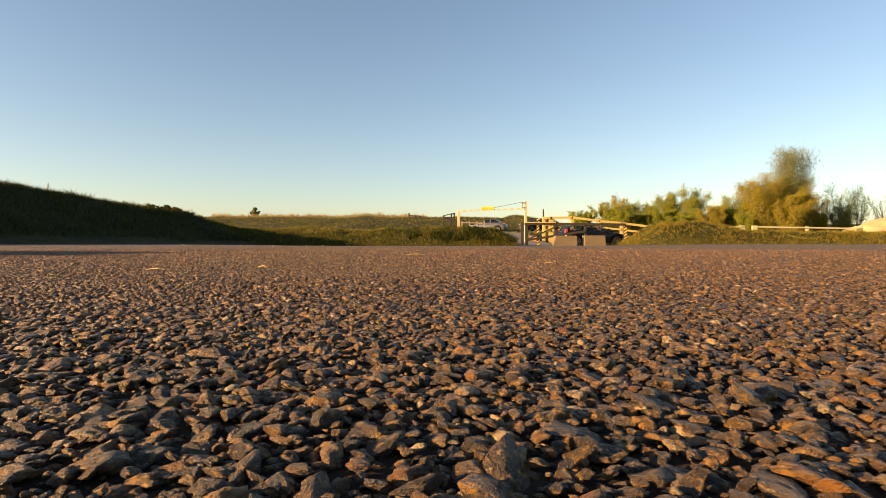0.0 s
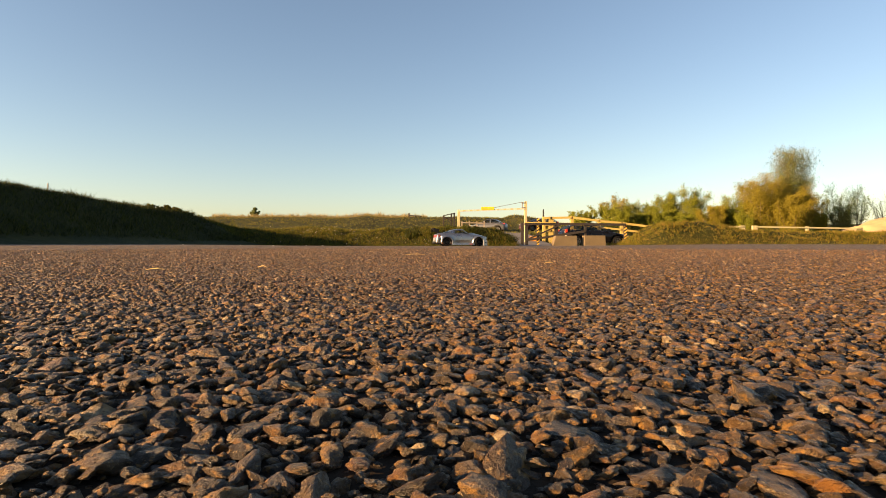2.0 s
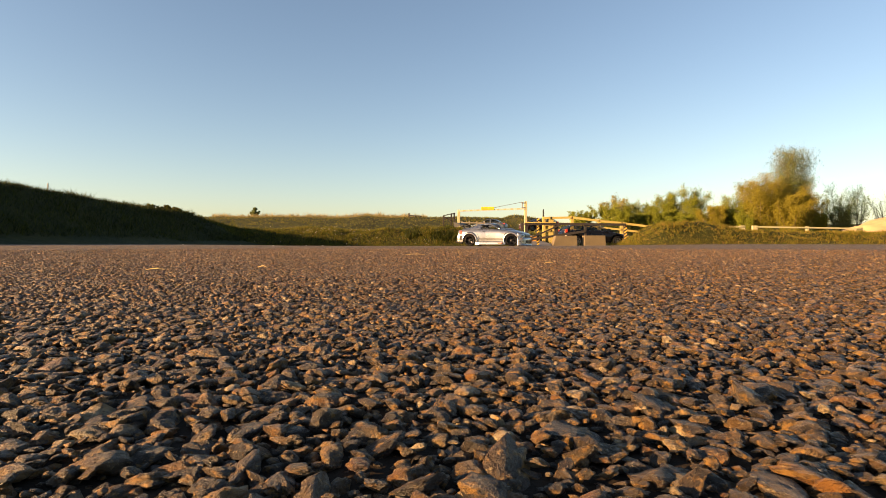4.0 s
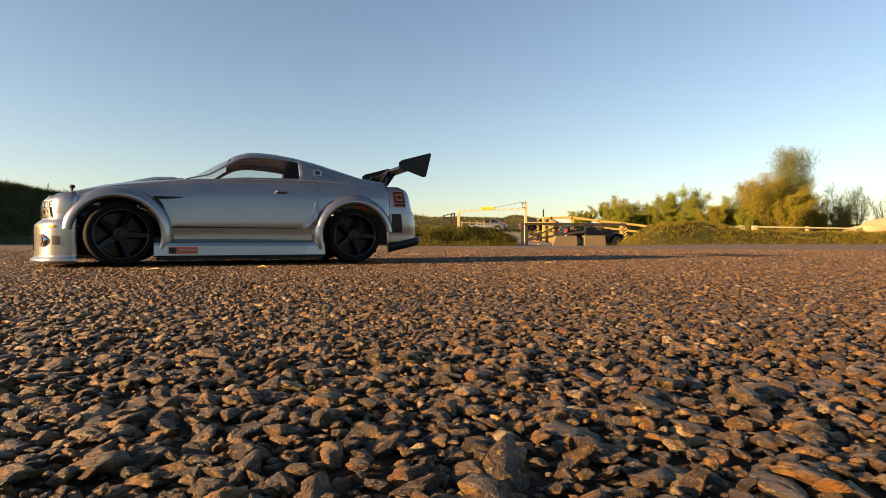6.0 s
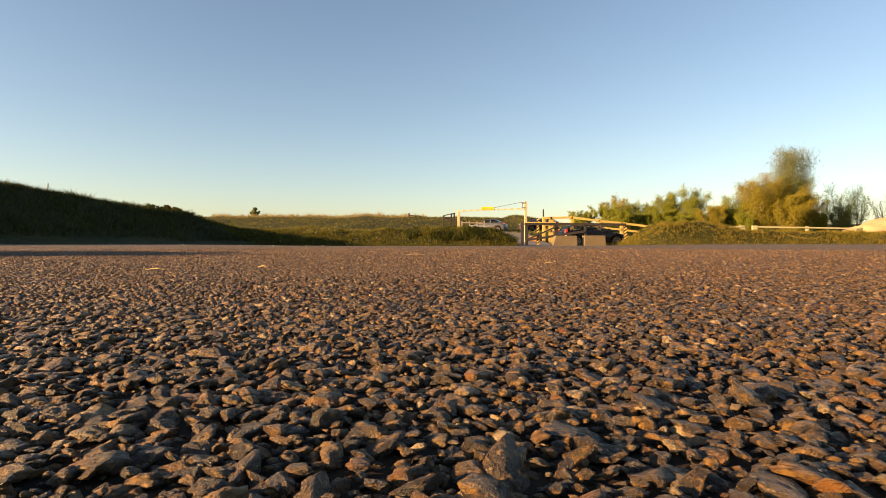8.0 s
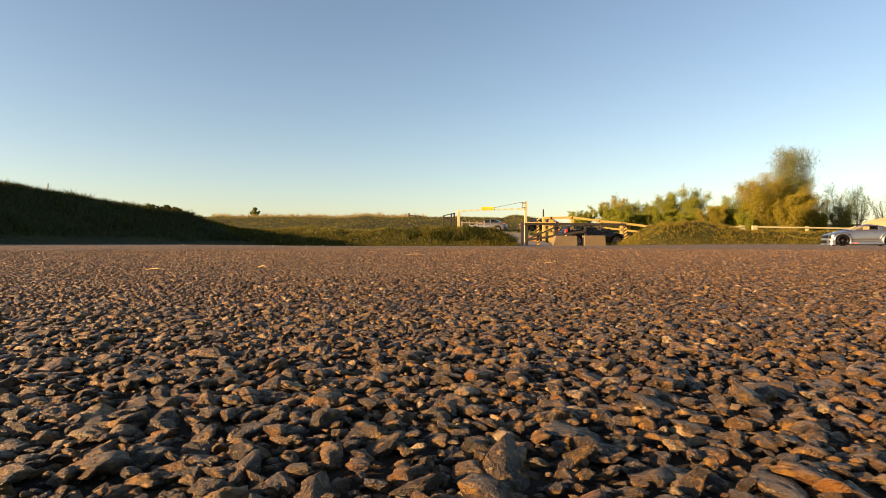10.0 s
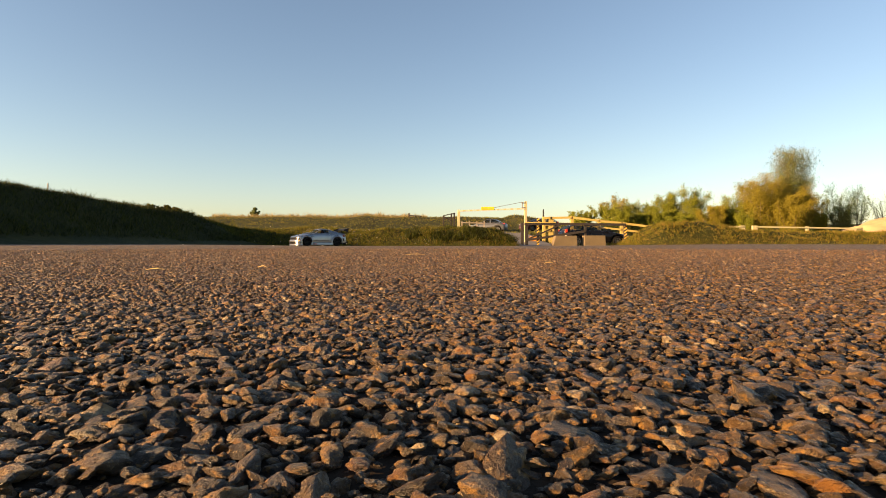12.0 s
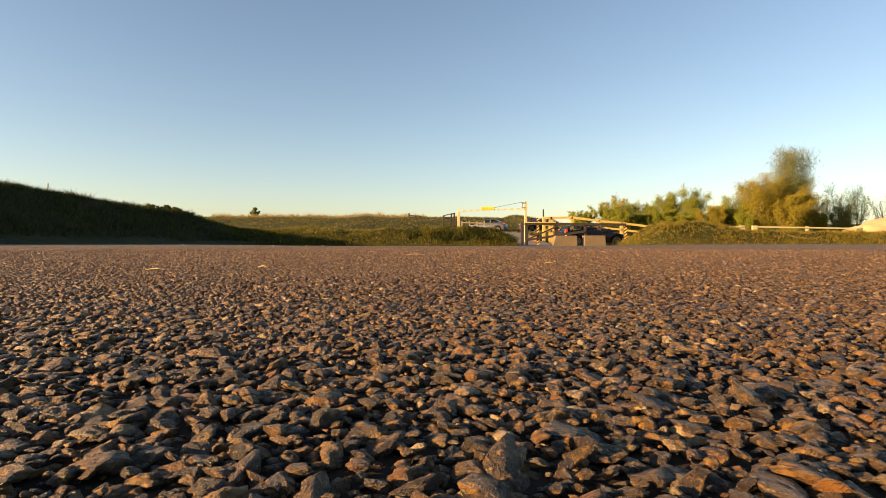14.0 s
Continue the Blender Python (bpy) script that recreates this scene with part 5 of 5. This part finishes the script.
make_tree("willow_tree", 23.0, 39.5, 4.9, 2.0, 16, 7500, M_LEAFGOLD, "bushy golden-leaved willow beside the tall one", 12, 0.1, 0.15)
make_tree("willow_tree", 25.2, 39.0, 4.0, 2.0, 16, 7000, M_LEAFGOLD, "dense golden-brown willow bush beside the tall willow", 13, 0.05, 0.14)
make_tree("willow_tree", 19.8, 44.0, 4.5, 1.7, 11, 5200, M_LEAFMIX, "rounded olive-green willow in young leaf", 14, 0.1, 0.15)
make_tree("willow_tree", 18.2, 44.5, 3.8, 1.6, 10, 4600, M_LEAFMIX, "rounded olive-green willow in young leaf", 15, 0.1, 0.15)
make_tree("willow_tree", 21.6, 42.0, 2.5, 1.2, 9, 2400, M_LEAFMIX, "small olive-green willow above the grassy bank", 16, 0.1, 0.14)
make_tree("willow_tree", 16.2, 45.5, 3.0, 1.7, 10, 3200, M_LEAFMIX, "small olive-green willow above the grassy bank", 17, 0.1, 0.15)
make_tree("willow_tree", 14.6, 46.5, 3.4, 1.6, 9, 2800, M_LEAFGOLD, "small golden willow above the timber fence", 18, 0.1, 0.15)
make_tree("willow_tree", 12.6, 50.0, 2.0, 1.8, 9, 2200, M_LEAFMIX, "low olive-green thicket behind the fence", 19, 0.1, 0.15)
make_tree("willow_tree", 30.4, 42.0, 4.4, 1.1, 6, 1500, M_LEAFMIX, "slender half-bare willow sapling", 20, 0.2, 0.13, up=1.5)
make_tree("willow_tree", 32.6, 43.0, 4.4, 0.8, 5, 700, M_LEAFMIX, "slender half-bare willow sapling", 21, 0.2, 0.13, up=1.5)
make_tree("willow_tree", 35.2, 43.5, 3.9, 1.4, 9, 420, M_DRYGRASS, "bare grey sapling thicket by the sand", 22, 0.2, 0.10, up=1.6)
make_tree("willow_tree", 29.2, 40.0, 2.6, 0.9, 8, 1600, M_LEAFGREEN, "dark green shrub at the foot of the willows", 23, 0.1, 0.13)
for k, (x, y, h, w) in enumerate(((14.0, 43.0, 1.9, 1.6), (15.6, 43.6, 2.1, 1.7), (18.0, 42.4, 2.0, 1.6), (20.6, 41.0, 2.3, 1.6), (22.0, 39.6, 2.2, 1.3), (27.6, 40.2, 2.4, 1.1))):
    make_tree("willow_tree", x, y, h, w, 10, 2600, M_LEAFMIX, "low olive-green willow scrub behind the rail", 60 + k, 0.03, 0.14)
shrub("bush", -28.9, 84.0, 0.62, 1.75, M_LEAFGREEN, "small round dark bush on the field crest", 24, 3000, 0.2)
shrub("bush", 0.4, 27.0, 0.5, 0.35, M_LEAFMIX, "low scrub on the grassy bank", 25)
make_tree("willow_tree", 21.6, 40.5, 3.4, 1.5, 11, 3200, M_LEAFMIX, "olive-green willow at the foot of the tall ones", 26, 0.05, 0.15)
make_tree("willow_tree", 17.0, 43.5, 2.4, 1.5, 10, 2600, M_LEAFMIX, "low olive-green willow scrub behind the rail", 27, 0.05, 0.15)
make_tree("willow_tree", 19.2, 42.0, 2.2, 1.5, 10, 2600, M_LEAFMIX, "low olive-green willow scrub behind the rail", 28, 0.05, 0.15)
make_tree("willow_tree", 13.4, 44.5, 2.6, 1.5, 10, 2400, M_LEAFMIX, "low olive-green willow scrub behind the fence", 29, 0.05, 0.15)
make_tree("willow_tree", 24.6, 38.6, 3.6, 2.0, 14, 5200, M_LEAFGOLD, "dense golden-brown willow bush in front", 30, 0.03, 0.14)
make_tree("willow_tree", 19.9, 40.0, 2.6, 1.3, 10, 2600, M_LEAFGOLD, "low golden willow scrub behind the rail", 31, 0.05, 0.15)
for k, (x, y, h) in enumerate(((-10.6, 20.0, 0.34), (-10.5, 20.8, 0.38), (-10.5, 21.5, 0.36), (-10.4, 22.2, 0.34), (-10.3, 22.9, 0.30), (-11.2, 14.4, 0.30), (-11.3, 14.0, 0.26), (-10.9, 17.2, 0.24))):
    shrub("grass_tuft", x, y, 0.34, h * 0.8, M_VERGE, "sunlit tuft of long grass on the earth bank", 40 + k, 420, 0.12)
stalks()
litter()
# seconds, x, y, heading in degrees
CAR = [
    (0.0, -1.240, 0.980, 64.0), (0.1, -1.180, 1.365, 66.0), (0.2, -1.100, 1.830, 54.0), (0.3, -1.000, 2.240, 30.0), (0.5, -0.693, 3.158, -37.3),
    (0.7, -0.316, 3.894, -98.3), (0.9, -0.004, 4.314, -131.6), (1.2, 0.277, 5.459, -166.9), (1.4, 0.190, 5.500, -135.0), (1.6, 0.031, 5.178, -96.4),
    (1.8, 0.030, 4.700, -45.0), (2.0, 0.140, 4.323, 9.9), (2.2, 0.470, 4.091, 59.5), (2.4, 0.807, 4.487, 113.9), (2.6, 0.935, 4.851, 161.6),
    (2.8, 0.848, 5.497, 181.7), (3.0, 0.417, 5.358, 202.5), (3.2, -0.095, 5.363, 238.3), (3.5, -0.420, 4.600, 278.0), (3.8, -0.120, 3.650, 316.0),
    (4.1, 0.550, 3.050, 345.0), (4.4, 1.250, 2.750, 385.0), (4.7, 1.550, 2.100, 455.0), (5.0, 0.950, 1.420, 535.0), (5.3, 0.204, 0.985, 562.0),
    (5.5, 0.001, 0.845, 566.5), (5.8, -0.180, 0.712, 564.5), (6.2, -0.288, 0.694, 565.0), (6.5, -0.287, 0.702, 563.0), (6.9, -0.362, 0.670, 558.0), (7.0, -0.480, 0.650, 557.0), (7.1, -0.583, 0.640, 546.0),
    (7.3, -0.664, 0.645, 516.0), (7.4, -0.706, 0.650, 508.0), (7.6, -0.820, 0.715, 498.0), (7.8, -0.970, 0.810, 486.0), (8.0, -1.120, 1.000, 472.0), (8.2, -1.330, 1.250, 455.0), (8.5, -1.500, 1.650, 425.0),
    (8.8, -0.950, 2.350, 388.0), (9.2, 0.600, 3.050, 385.0), (9.6, 1.950, 3.500, 430.0), (9.9, 2.650, 3.550, 500.0), (10.1, 2.520, 3.200, 535.0),
    (10.3, 2.160, 2.950, 545.0), (10.4, 2.050, 2.909, 545.0), (10.5, 1.879, 2.869, 547.0), (10.7, 1.440, 2.804, 552.3), (10.9, 0.843, 2.801, 516.2),
    (11.0, 0.505, 2.814, 475.9), (11.2, -0.009, 3.353, 397.9), (11.4, -0.336, 3.778, 325.4), (11.6, -0.590, 4.670, 258.3), (11.8, -0.723, 4.411, 228.2),
    (12.0, -0.978, 4.260, 218.2), (12.2, -1.330, 3.945, 248.8), (12.4, -1.628, 3.529, 279.0), (12.5, -1.601, 3.093, 286.2), (12.6, -1.600, 2.809, 291.1),
    (12.8, -1.243, 1.922, 300.7), (12.9, -1.093, 1.665, 305.8), (13.0, -0.865, 1.40, 310.0), (13.1, -0.615, 1.134, 322.1), (13.2, -0.414, 0.958, 328.0),
    (13.4, -0.110, 0.881, 356.9), (13.5, 0.062, 0.908, 372.5), (13.6, 0.302, 0.985, 387.3), (13.7, 0.635, 1.197, 393.8), (13.8, 1.030, 1.490, 395.0),
    (13.9, 1.330, 1.620, 402.0), (14.0, 1.750, 1.780, 405.0),
]
# seconds, steering of the front wheels in degrees
STEER = [(0, -8), (0.4, -22), (1.0, -20), (1.3, 10), (1.6, 22), (2.4, 22), (3.0, 10), (5.0, 14), (5.3, 0), (5.6, 20), (6.2, 16), (6.7, -14), (7.3, -20), (8.5, -15),
         (9.4, 18), (10.2, 5), (10.8, -18), (11.6, -20), (12.0, 12), (12.6, 14), (13.1, 18), (13.3, 6), (13.5, 2), (14.0, 0)]


def motions():
    walk(car, [(t, pose(x, y, lot(x, y), 0, 0, a)) for t, x, y, a in CAR])
    # the wheels roll with the way travelled, at most 75 degrees from row to row
    ts = [i / 30 for i in range(421)]
    tab = np.array(CAR)
    px, py = np.interp(ts, tab[:, 0], tab[:, 1]), np.interp(ts, tab[:, 0], tab[:, 2])
    rolled = [0.0]
    for i in range(1, len(ts)):
        way = math.hypot(px[i] - px[i - 1], py[i] - py[i - 1])
        rolled.append(rolled[-1] + min(75.0, math.degrees(way / WHEEL_R)))
    k = 0
    for sx in (1, -1):
        for sy in (1, -1):
            rows = []
            for t, a in zip(ts, rolled):
                turn = curve_at(STEER, t) if sx > 0 else 0.0
                m = pose(sx * AXLE, sy * 0.0785, WHEEL_R, 0, 0, turn + (0 if sy > 0 else 180)) @ pose(0, 0, 0, 0, a * sy, 0)
                rows.append((t, m))
            walk(car_wheels[k], rows)
            k += 1

chippings()
motions()
